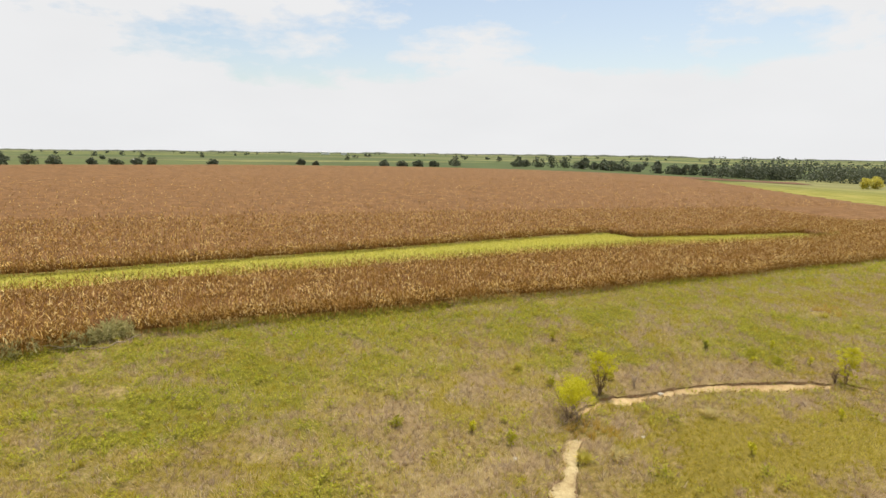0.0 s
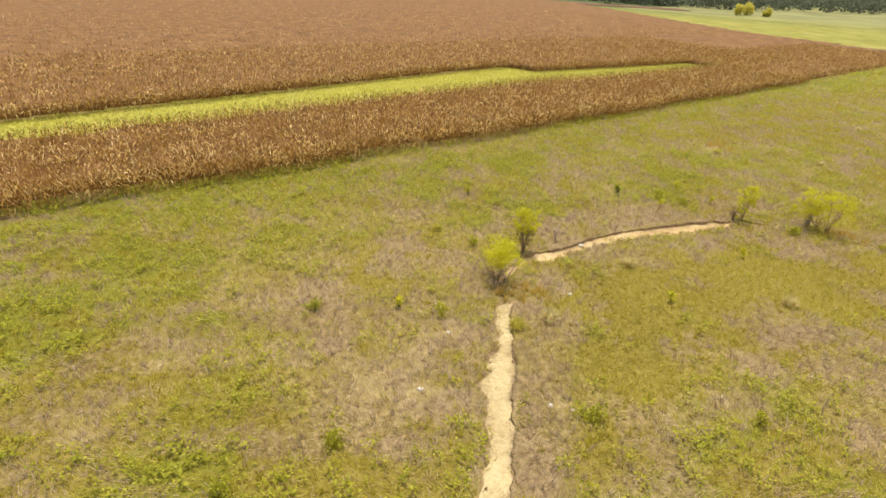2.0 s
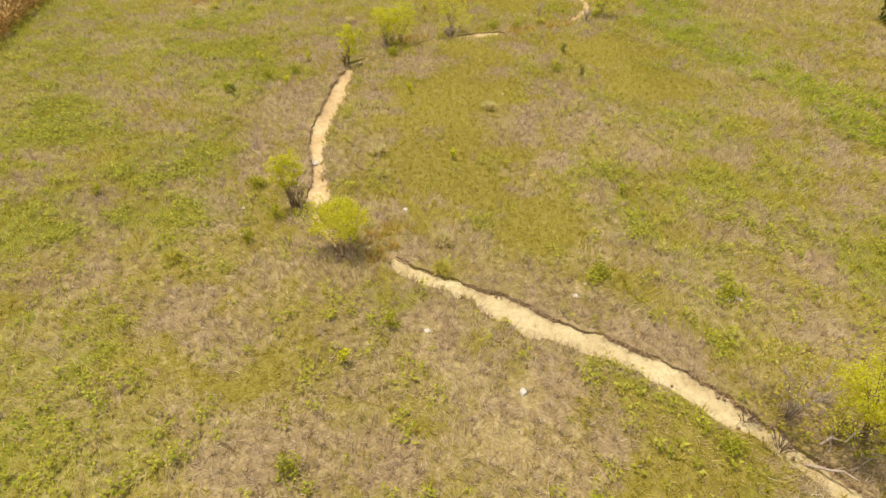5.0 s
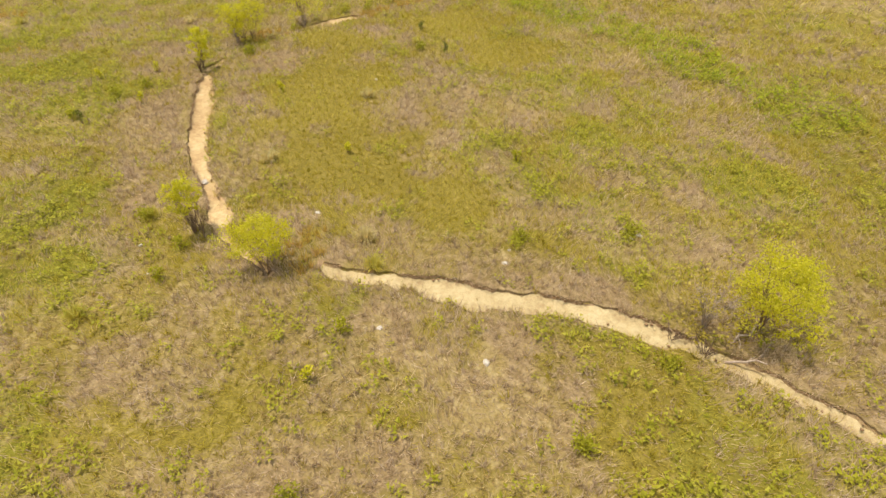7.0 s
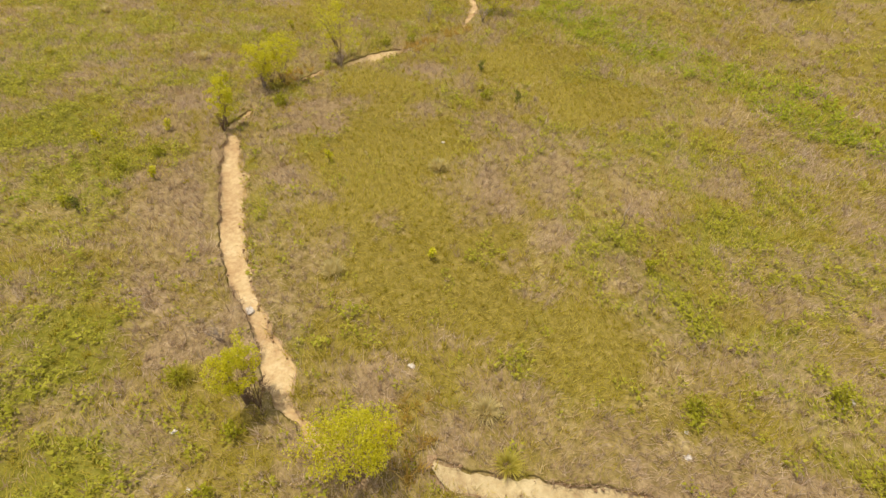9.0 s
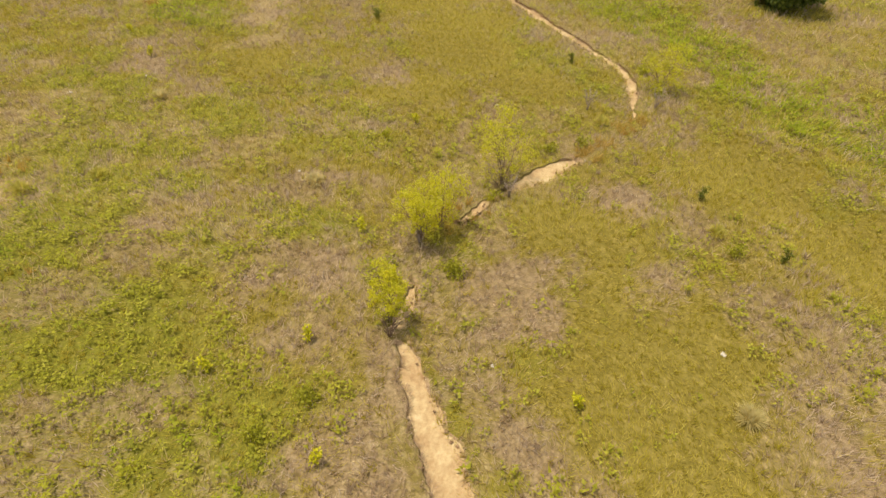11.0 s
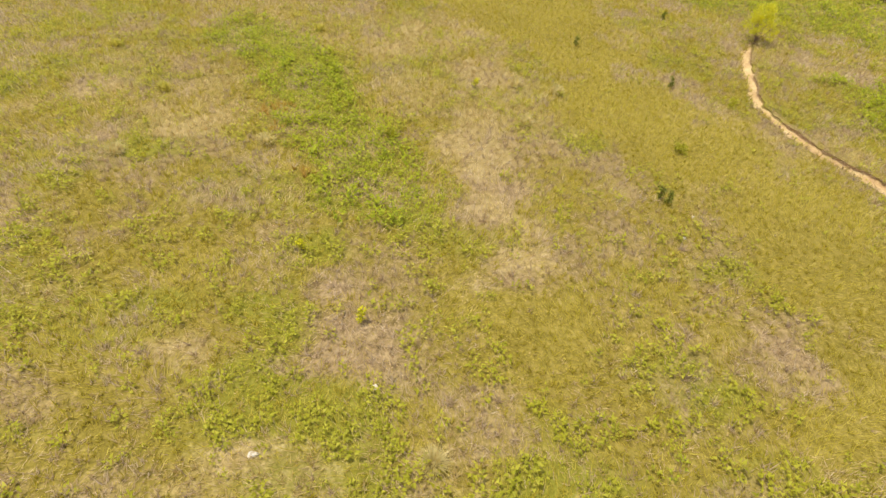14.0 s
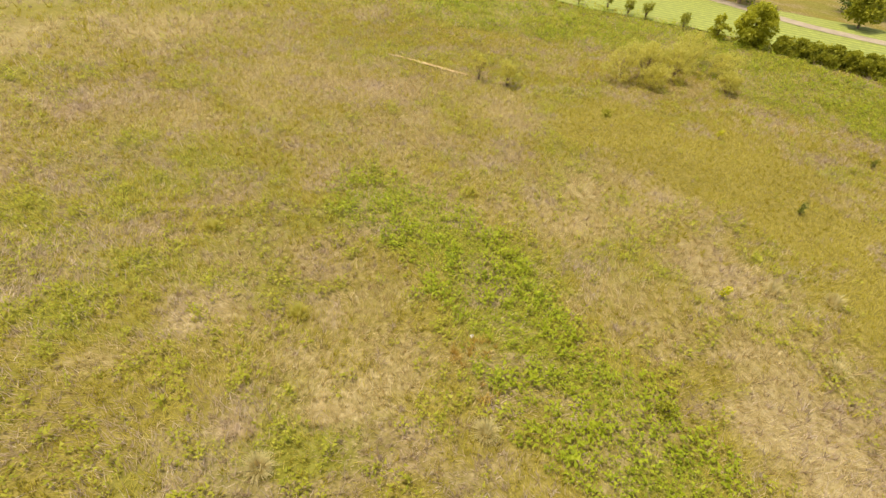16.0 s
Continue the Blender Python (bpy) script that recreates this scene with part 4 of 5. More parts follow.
GROWTH = [
    ("olive_grass", M_OLIVE, "olive yellow-green wild grass over the meadow", "grass"),
    ("dry_grass", M_STRAW, "dry straw-coloured grass over the meadow", "grass"),
    ("withered_stems", M_GREY, "withered grey-brown stems in meadow patches", "dry weeds"),
    ("green_weeds", M_FORB, "low leafy yellow-green weeds over the meadow", "weeds"),
    ("bright_weeds", M_LUSH, "dense bright green weeds in damp bands", "weeds"),
    ("rusty_weeds", M_RUST, "rust-orange weeds in small patches", "weeds"),
]
for k, (name, material, label, category) in enumerate(GROWTH):
    s = kind == k
    pile = Pile()
    if k == 0:
        tufts(pile, x[s], y[s], size[s], 10, 0.40, 0.024, 0.9)
    elif k == 1:
        tufts(pile, x[s], y[s], size[s], 10, 0.42, 0.022, 0.9)
    elif k == 2:
        tufts(pile, x[s], y[s], size[s], 12, 0.44, 0.018, 0.9)
    elif k == 5:
        tufts(pile, x[s], y[s], size[s], 18, 0.55, 0.026, 0.8)
    else:
        forbs(pile, x[s], y[s], size[s] * ((1.0 + 0.6 * clumped[s]) if k == 4 else 0.8 + 0.5 * clumped[s]), 17 if k == 4 else 14)
    tagged(new(name, pile.mesh(name, material)), label, category, kind="stuff")


# the close mat of fine blades between the tufts
def mat(pile, x, y, size, tall=0.40, wide=0.014):
    """Single blades, bent low, most of them the way the wind has laid them."""
    n = len(x)
    a = 2.2 * math.tau * value_noise(x, y, 9.0, 6, 2) + rng.normal(0, 0.9, n)
    rise = 0.35 + 0.7 * rng.random(n)
    ln = tall * size * (0.6 + 0.8 * rng.random(n))
    along = np.column_stack([np.cos(a), np.sin(a), rise]) * (ln / np.sqrt(1 + rise * rise))[:, None]
    side = np.column_stack([-np.sin(a), np.cos(a), 0 * a]) * (wide * size * (0.7 + 0.6 * rng.random(n)))[:, None]
    spikes(pile, np.column_stack([x, y, ground_z(x, y) - 0.02]), along, side)


x, y = scatter(-40, 150, -14, 112, 46)
d_mid = near_line(x, y, MID_LINE)
far_off = smooth(20, 50, d_mid)
keep = rng.random(len(x)) < (1 - 0.90 * far_off)
x, y, far_off = x[keep], y[keep], far_off[keep]
keep = open_ground(x, y, 0.04)
x, y, far_off = x[keep], y[keep], far_off[keep]
z = growth(x, y)
speckle = np.stack([smooth(0.3, 0.7, value_noise(x, y, 1.5, k, 2)) for k in range(3)])
weights = np.stack([
    0.6 + 2.6 * z["smooth"] + 1.2 * z["green"] + 0.8 * z["near_corn"] + z["edge"] + 2 * z["lush"],
    (0.25 + 0.6 * smooth(0.5, 0.68, z["n_dry"]) + 1.1 * z["straw"] + 1.2 * z["pale"]) * (1 - 0.8 * z["smooth"]),
    (0.40 + 1.2 * smooth(0.48, 0.64, z["n_grey"]) + 1.5 * z["grey"] + 0.8 * z["pale"]) * (1 - 0.85 * z["smooth"]),
])
weights = (weights * (0.35 + 1.3 * speckle)) ** 1.6
weights /= weights.sum(0)
kind = (rng.random(len(x))[None] > np.cumsum(weights, 0)).sum(0).clip(0, 2)
for k, (name, material, label) in enumerate([("olive_thatch", M_OLIVE, "fine olive blades laid low between the tufts"), ("straw_thatch", M_STRAW, "fine straw blades laid low between the tufts"),
                                             ("withered_thatch", M_GREY, "fine withered grey-pink blades laid low between the tufts")]):
    s = kind == k
    pile = Pile()
    mat(pile, x[s], y[s], 1.0 + 1.1 * far_off[s])
    tagged(new(name, pile.mesh(name, material)), label, "thatch", kind="stuff")

# grass that creeps over the low bank onto the sand
x, y = [], []
for reach, side in zip(REACHES, CUT_SIDE):
    a = resample(reach, 0.13)
    way = np.gradient(a[:, :2], axis=0)
    way /= np.linalg.norm(way, axis=1)[:, None]
    off = -side * (a[:, 2] * 0.95 + rng.normal(0.05, 0.17, len(a)))
    x.append(a[:, 0] - way[:, 1] * off)
    y.append(a[:, 1] + way[:, 0] * off)
x, y = np.concatenate(x), np.concatenate(y)
pick = rng.random(len(x)) < 0.55 * smooth(0.36, 0.56, value_noise(x, y, 1.2, 1, 2)) + 0.25
x, y = x[pick], y[pick]
for name, material, label, s in (("bank_grass", M_OLIVE, "olive grass creeping over the low creek banks", rng.random(len(x)) < 0.55), ("bank_straw", M_STRAW, "straw grass creeping over the low creek banks", rng.random(len(x)) < 0.4)):
    pile = Pile()
    tufts(pile, x[s], y[s], 0.7 + 0.5 * rng.random(s.sum()), 12, 0.44, 0.02, 0.9)
    tagged(new(name, pile.mesh(name, material)), label, "grass", kind="stuff")

# withered blades and rootlets that hang over the undercut lips
pick = LIPS[rng.integers(0, len(LIPS), 3600)] + rng.normal(0, 1, (3600, 3)) * (0.10, 0.10, 0.02)
n = len(pick)
a = rng.random(n) * math.tau
hang = np.column_stack([np.cos(a), np.sin(a), rng.normal(0.35, 0.7, n)]) * rng.uniform(0.12, 0.34, n)[:, None]
pile = Pile()
spikes(pile, pick, hang, np.column_stack([-np.sin(a), np.cos(a), 0 * a]) * 0.014)
tagged(new("bank_fringe", pile.mesh("bank_fringe", M_FRINGE)), "brown withered fringe hanging over the undercut banks", "dry weeds", kind="stuff")

# the grassy strip inside the corn, tall and pale
x, y = scatter(-95, 130, 40, 185, 5.0)
u, v = corn_uv(x, y)
keep = in_strip(u, v) | in_strip(u, v - 0.8)
x, y = x[keep], y[keep]
pile = Pile()
tufts(pile, x, y, np.full(len(x), 1.5), 6, 0.30, 0.04, 1.2)
tagged(new("strip_grass", pile.mesh("strip_grass", M_STRIP)), "tall pale yellow-green grass strip inside the corn", "grass", kind="stuff")

# green corn and weeds in the gap at the field's corner
pl, ps = Pile(), Pile()
u = np.where(rng.random(150) < 0.5, rng.normal(-3.4, 1.0, 150), rng.uniform(-14, -1.2, 150))[:110]
v = near_edge(u) + rng.uniform(-0.3, 0.9, 110) + 2.0 * np.exp(-((u + 3.2) / 1.3) ** 2) * rng.random(110)
x, y = corn_xy(u, v)
corn_plants(pl, ps, x, y, slope(x, y), 1.0 + 0.6 * rng.random(110), 7, 1.2)
forbs(pl, x, y, np.full(110, 1.8), 10)
tagged(new("green_corn", pl.mesh("green_corn", M_CORN_GREEN)), "grey-green unripe corn and weeds at the field corner", "corn", kind="stuff")


# ---- trees and bushes ----
def stems(pile, count, height, spread, radius, rnd, twigs=3, bare=False):
    """A clump of stems that fan out from one root; returns the tips."""
    tips = []
    for _ in range(count):
        a, out = rnd.random() * math.tau, spread * (0.35 + 0.65 * rnd.random())
        h = height * (0.7 + 0.35 * rnd.random())
        r = radius * (0.6 + 0.6 * rnd.random())
        p = [Vector((math.cos(a) * 0.06, math.sin(a) * 0.06, -0.15))]
        for k in (1, 2, 3, 4):
            f = k / 4
            p.append(Vector((math.cos(a) * out * f ** 1.3 + rnd.uniform(-.06, .06) * height * .3, math.sin(a) * out * f ** 1.3 + rnd.uniform(-.06, .06) * height * .3, h * f)))
        tube(pile, p, [r, r * .85, r * .65, r * .45, r * .15])
        tips.append(p[4])
        for _ in range(twigs):
            i = rnd.choice((2, 3))
            s = p[i]
            b = a + rnd.uniform(-1.3, 1.3)
            ln = height * rnd.uniform(0.18, 0.36)
            e = s + Vector((math.cos(b) * ln * .6, math.sin(b) * ln * .6, ln * rnd.uniform(.35, .9)))
            m = (s + e) / 2 + Vector((0, 0, 0.05 * ln))
            tube(pile, [s, m, e], [r * .4, r * .28, r * .08], 4)
            tips.append(e)
            if bare:
                for _ in range(3):
                    e2 = m + Vector((rnd.uniform(-.4, .4), rnd.uniform(-.4, .4), rnd.uniform(.1, .6))) * ln
                    tube(pile, [m, e2], [r * .2, r * .05], 3)
    return tips


def foliage(pile, centres, radii, per, leaf, seed, droop=0.3, narrow=0.3):
    """Clumps of leaves round the centres, thicker outside."""
    g = np.random.default_rng(seed)
    c = np.repeat(np.array([tuple(p) for p in centres]), per, 0)
    r = np.repeat(np.array(radii), per)
    n = len(c)
    w = g.normal(size=(n, 3))
    w /= np.linalg.norm(w, axis=1)[:, None]
    at = c + w * (r * (0.35 + 0.65 * g.random(n) ** 0.5))[:, None] * np.array([1, 1, 0.8])
    way = w * 0.7 + g.normal(size=(n, 3)) * 0.5
    way[:, 2] -= droop
    way /= np.linalg.norm(way, axis=1)[:, None]
    ln = leaf * (0.6 + 0.8 * g.random(n))
    s = np.cross(way, g.normal(size=(n, 3)))
    s /= np.linalg.norm(s, axis=1)[:, None] + 1e-6
    leaves(pile, at, way * ln[:, None], s * (narrow * ln)[:, None])


def root(name, x, y, turn, label, category, group=""):
    ob = new(name)
    ob.empty_display_size = 0.3
    ob.matrix_basis = pose(*spot(x, y), 0, 0, turn)
    return tagged(ob, label, category, group)


def willow(x, y, height, width, seed, label, tint=None, clumps=34, per=170, leaf=0.085, stem_r=0.03, name="willow_shrub", low=0.45, shift=(0, 0), thin=1.0, group="willows along the creek"):
    rnd = random.Random(seed)
    tree = root(name, x, y, 0, label, "willow", group)
    trunk = Pile()
    tips = stems(trunk, 10, height * 0.9, width * 0.42, stem_r * 0.85, rnd)
    part("trunk", trunk.mesh("trunk", M_BARK, True), tree, "thin dark grey-brown stems")
    crown = Pile()
    centres, radii = [], []
    lobes = [rnd.uniform(0.72, 1.12) for _ in range(7)]
    for i in range(2 * clumps):
        a, q, hz = rnd.random() * math.tau, math.sqrt(rnd.random()), rnd.random() ** 1.2
        ring = math.sqrt(max(0.04, 1 - hz ** 1.7)) * (0.75 + 0.25 * min(1, 5 * hz)) * lobes[int(a / math.tau * 7)]
        centres.append((shift[0] * (0.4 + 0.6 * hz) + thin * math.cos(a) * q * ring * width * 0.48, shift[1] * (0.4 + 0.6 * hz) + math.sin(a) * q * ring * width * 0.48, height * (low + (0.95 - low) * hz)))
        radii.append(width * rnd.choice((0.03, 0.05, 0.07, 0.1)))
    for t in tips:
        if t.z > height * low:
            centres.append((thin * t.x, t.y, t.z))
            radii.append(width * 0.07)
    foliage(crown, centres, radii, per // 2, leaf * 1.15, seed, 0.5, 0.2)
    part("crown", crown.mesh("crown", tint or M_WILLOW), tree)
    return tree


W = "yellow-green willow shrub with bare lower stems beside the creek"
willow(9.9, 38.95, 3.5, 4.7, 1, W, clumps=50, per=130, low=0.5, shift=(0.45, -0.3), thin=0.58)
willow(13.1, 43.3, 3.5, 2.0, 2, "slim yellow-green willow shrub above grey dead twigs", clumps=24, per=120, low=0.5)
willow(4.6, 15.8, 4.5, 5.0, 3, "large olive yellow-green willow leaning over the creek bank", M_WILLOW, clumps=70, per=120, leaf=0.10, stem_r=0.06, low=0.3, shift=(-0.3, -0.1))
willow(35.3, 48.5, 3.5, 2.1, 4, "small round yellow-green willow at the head of a sandy reach", clumps=26, per=130, low=0.25)
willow(40.6, 46.7, 3.7, 3.0, 5, "pale yellow-green willow shrub over a dark creek bank", clumps=26, per=130, low=0.3, shift=(-0.3, 0.5))
willow(41.5, 45.5, 4.0, 3.6, 6, W, clumps=30, per=120, low=0.25)
willow(45.6, 41.3, 4.8, 4.2, 7, "tall thin yellow-green willow on the undercut bank", clumps=44, per=90, low=0.22, shift=(1.2, 0.1))
willow(57.0, 26.8, 3.8, 4.4, 8, "wide yellow-green willow shrub behind dead twigs", clumps=40, per=90, low=0.15)
willow(96.6, 28.2, 3.8, 3.8, 9, "yellow-green willow at the far end of the creek", clumps=36, low=0.25)
willow(121, 65.2, 3.0, 1.8, 10, "small bare-stemmed willow beside a short sandy gully", M_THICKET, clumps=10, per=80, low=0.4)
willow(119.6, 62.5, 2.6, 3.0, 11, "low yellow-green willow thicket", M_THICKET, clumps=20, low=0.2)
for i, (bx, by, bh, bw) in enumerate([(121.2, 50, 2.8, 4.4), (122.5, 46.5, 3.0, 4.8), (121.6, 43.5, 2.6, 4.4), (125, 41, 2.6, 5), (128, 38, 2.6, 5), (118.5, 39, 1.7, 3.4), (124.5, 45, 2.4, 4.5), (119.5, 46.8, 1.8, 4), (123, 37, 2.0, 4.4)]):
    willow(bx, by, 1.4 * bh, 1.0 * bw, 20 + i, "yellow-green thicket shrub with grey lower stems in the meadow", M_THICKET, clumps=32, per=80, leaf=0.14, stem_r=0.045, low=0.22, group="thicket at the meadow's edge", name="thicket_shrub")


def dead_shrub(x, y, height, width, seed, label, count=11, material=None):
    rnd = random.Random(seed)
    shrub = root("dead_shrub", x, y, 0, label, "shrub", "dead shrubs")
    wood = Pile()
    stems(wood, count, height, width * 0.5, 0.022, rnd, 5, True)
    part("deadwood", wood.mesh("deadwood", material or M_DEAD, True), shrub)
    return shrub


D = "grey dead shrub of bare twigs beside the creek"
dead_shrub(4.9, 18.3, 3.2, 3.6, 31, "large grey half-dead shrub over the creek bank", 18)
dead_shrub(12.9, 42.8, 2.2, 1.6, 32, "dark bare twigs below a willow crown", 11, M_ROOT)
dead_shrub(44.2, 41.2, 1.5, 1.6, 33, D)
dead_shrub(54.2, 28.2, 1.6, 2.4, 34, D, 14)
dead_shrub(10.5, 38.6, 2.0, 2.4, 35, D, 10)
dead_shrub(40.4, 46.7, 1.5, 1.5, 36, D, 9)
R = "dark tangle of dead roots on the cut creek bank"
dead_shrub(34.4, 48.5, 1.3, 1.3, 37, "dark tangle of dead roots at the creek head", 14, M_ROOT)
dead_shrub(45.0, 41.4, 1.3, 1.8, 61, R, 14, M_ROOT)
dead_shrub(41.0, 46.2, 1.1, 1.4, 62, R, 11, M_ROOT)
dead_shrub(3.4, 18.8, 1.4, 1.8, 63, R, 12, M_ROOT)
dead_shrub(4.5, 19.9, 1.1, 1.5, 64, R, 10, M_ROOT)
dead_shrub(54.2, 33.4, 1.6, 1.6, 38, "grey dead shrub of bare twigs in the meadow", 10)
dead_shrub(16.2, 44.9, 1.2, 1.2, 39, D, 8)
leafy = Pile()
rnd = random.Random(77)
foliage(leafy, [(rnd.uniform(-1.5, 1.5), rnd.uniform(-1.3, 1.3), rnd.uniform(1.0, 3.0)) for _ in range(30)], [0.4] * 30, 40, 0.14, 78, 0.2, 0.25)
half_dead = [o for o in scene.objects if o.name == "dead_shrub"][0]
part("foliage", leafy.mesh("foliage", M_OLIVE), half_dead, "sparse olive leaves")


def log(x, y, turn, length, r, pitch, seed, label):
    rnd = random.Random(seed)
    ob_pile = Pile()
    p = [Vector((0, 0, 0))]
    for k in range(1, 6):
        p.append(Vector((rnd.uniform(-.05, .05) * length, rnd.uniform(-.05, .05) * length, length * k / 5)))
    tube(ob_pile, p, [r, r * .95, r * .85, r * .75, r * .6, r * .35], 7)
    tube(ob_pile, [p[3], p[3] + Vector((length * .16, 0, length * .18))], [r * .4, r * .1], 5)
    ob = new("fallen_branch", ob_pile.mesh("fallen_branch", M_DEAD, True))
    ob.matrix_basis = pose(*spot(x, y, -r), 90 - pitch, 0, turn)
    return tagged(ob, label, "branch", "fallen branches")


L = "bleached fallen branch on the creek bank"
log(3.2, 18.3, -30, 2.0, .065, 34, 1, "thick bleached dead branch leaning out of the willow")
log(3.9, 17.4, 20, 2.2, .05, 20, 2, L)
for i, (bx, by, turn) in enumerate([(4.4, 19.4, 60), (4.7, 20.1, 30), (4.2, 18.9, 100), (5.2, 20.2, 45), (3.6, 17.2, 70), (5.6, 20.9, 20), (3.0, 16.6, 40)]):
    log(bx, by, turn, 1.3, .03, 5, 10 + i, "thin grey driftwood stick on the creek bank")
log(-29.0, 45.6, -70, 4.2, .07, 9, 30, "long bleached branch lying before the corn")
log(-28.8, 45.7, 130, 3.4, .07, 9, 31, "long bleached branch lying before the corn")
log(23, 24.8, 0, 1.6, .03, 88, 32, "thin upright dead pole in the meadow")
log(11.4, 40.5, 60, 2.0, .05, 4, 33, L)
log(8.55, 29.8, 95, 1.2, .04, 3, 34, "short dark stick in the creek sand")


def bush_kind(name, height, width, material, seed, count, leaf, label, category="bush", group="small bushes in the meadow"):
    rnd = random.Random(seed)
    b = new(name)
    b.empty_display_size = 0.2
    tagged(b, label, category, group)
    wood, leafs = Pile(), Pile()
    tips = stems(wood, 5, height * 0.85, width * 0.4, 0.012, rnd, 2)
    part("stem", wood.mesh("stem", M_BARK, True), b)
    cs = [(rnd.gauss(0, width * .2), rnd.gauss(0, width * .2), height * rnd.uniform(.15, .9)) for _ in range(count)]
    foliage(leafs, cs, [width * rnd.uniform(.1, .24) for _ in cs], 20, leaf, seed, 0.1, 0.3)
    part("foliage", leafs.mesh("foliage", material), b)
    return b


BUSHES = [
    (bush_kind("small_bush", 0.85, 0.75, M_SMALL, 51, 12, 0.12, "small green leafy bush in the grass"),
     [(11.1, 54.7), (5.5, 34.8), (19.4, 24.6), (50.6, 48.1), (83.6, 37.8), (9.4, 44), (11.7, 43.6), (26.2, 55.2), (44, 42.2)]),
    (bush_kind("small_bush", 1.1, 0.5, M_JUNIPER, 52, 12, 0.11, "narrow dark green juniper-like bush in the meadow"),
     [(43.1, 29.9), (71.8, 48.3), (37.6, 27.9), (61.9, 32.5), (101.9, 35.5), (95.3, 46.8), (87, 41.3), (72.5, 48.5), (25.9, 54.5)]),
    (bush_kind("small_bush", 1.0, 0.55, M_YELLOW, 53, 9, 0.12, "small bright yellow-green bush in the grass"),
     [(20.9, 35.5), (3, 36), (34.4, 52), (33.1, 56), (52.6, 46.1), (107.6, 46), (28.7, 51.3), (41.5, 49.7), (30.2, 41.2), (69, 69.5), (87, 57.5), (64, 66.5)]),
    (bush_kind("small_bush", 0.8, 1.2, M_FORB, 54, 16, 0.13, "low spreading yellow-green bush in the meadow"),
     [(11.5, 25.6), (-4.9, 23.2), (-.7, 25.5), (38.2, 30.2), (37.8, 45.0), (30, 53.6), (31.5, 51.9), (14.3, 46.3), (38.1, 45.3), (79.8, 64.3), (112.3, 54.7), (60, 27), (2.7, 20.8), (11.4, 19.6), (-2, 36), (56, 27.3), (77.5, 45), (48.7, 37.6), (49.3, 35.2)]),
]
for proto, places in BUSHES:
    for i, (bx, by) in enumerate(places):
        m = pose(*spot(bx, by, 0.03), 0, 0, (i * 77) % 360)
        if i == 0:
            proto.matrix_basis = m
        else:
            copy_thing(proto, m)


def bunchgrass(name, blades, length, material, seed, label):
    g = np.random.default_rng(seed)
    a = g.random(blades) * math.tau
    lean = 0.1 + 1.5 * g.random(blades)
    ln = length * (0.6 + 0.6 * g.random(blades))
    out = np.column_stack([np.cos(a) * lean, np.sin(a) * lean, np.ones(blades)]) * (ln / np.sqrt(1 + lean * lean))[:, None]
    out[:, 2] -= 0.22 * ln * lean
    side = np.column_stack([-np.sin(a), np.cos(a), 0 * a]) * 0.011
    pile = Pile()
    leaves(pile, np.column_stack([np.cos(a) * .1, np.sin(a) * .1, 0 * a]), out, side, lift=0.16 * length)
    return tagged(new(name, pile.mesh(name, material)), label, "grass tuft", "bunchgrass tufts")


TUFTS = [
    (bunchgrass("bunchgrass", 420, 0.85, M_TUFT, 61, "straw-coloured bunchgrass tuft with arching blades"),
     [(78.6, 81.2), (79.4, 72.4), (29, 34.5), (20.2, 40.4), (87.3, 54.2), (86.2, 51.2), (81.5, 54.8), (12, 34), (46, 52.5), (57, 64)]),
    (bunchgrass("bunchgrass", 420, 0.75, M_THICKET, 62, "olive green bunchgrass tuft with arching blades"),
     [(98.4, 69.9), (86.9, 80.4), (9.8, 33.5), (47.3, 64.9), (46.1, 68.6), (14.4, 46), (7, 46.9), (40, 30.4), (61, 24.5), (62.5, 25), (52, 33), (94.7, 86)]),
]
for proto, places in TUFTS:
    for i, (bx, by) in enumerate(places):
        m = pose(*spot(bx, by, 0.02), 0, 0, (i * 53) % 360)
        if i == 0:
            proto.matrix_basis = m
        else:
            copy_thing(proto, m)


def stone(size, seed):
    bm = bmesh.new()
    bmesh.ops.create_icosphere(bm, subdivisions=2, radius=size)
    for vert in bm.verts:
        k = 1 + 0.5 * (noise.noise(vert.co * (1.7 / size) + Vector((seed, 0, 0))))
        vert.co = Vector((vert.co.x * k * 1.25, vert.co.y * k, vert.co.z * k * 0.6))
    me = bpy.data.meshes.new("stone")
    bm.to_mesh(me)
    bm.free()
    me.materials.append(M_STONE)
    return tagged(new("stone", me), "pale weathered limestone lying in the grass", "stone", "pale stones")


for i, (sx_, sy_, r) in enumerate([(32.2, 33.9, .2), (14.4, 36.8, .2), (12, 45.8, .16), (9.7, 44.7, .16), (9.6, 26.8, .2), (10.6, 26.4, .14), (11.2, 19.6, .16),
                                   (12, 18.8, .14), (5.6, 33.1, .2), (3.4, 28.5, .26), (11.4, 19.1, .24), (32.4, 44.2, .14), (68.8, 48.6, .16), (55, 40, .2), (85, 72, .15), (60.5, 66, .2), (58, 70.5, .25), (70.6, 47.2, .14), (47.3, 53.5, .13)]):
    s = stone(0.6 * r, i * 3.7)
    s.matrix_basis = pose(*spot(sx_, sy_, -0.02 * r), 0, 0, i * 61)
s = stone(0.2, 3.3)
s.matrix_basis = pose(18.05, 44.08, float(slope(18.05, 44.08)) - 0.16, 0, 0, 30)
tagged(s, "bright white boulder lying in the creek sand", "stone", "pale stones")


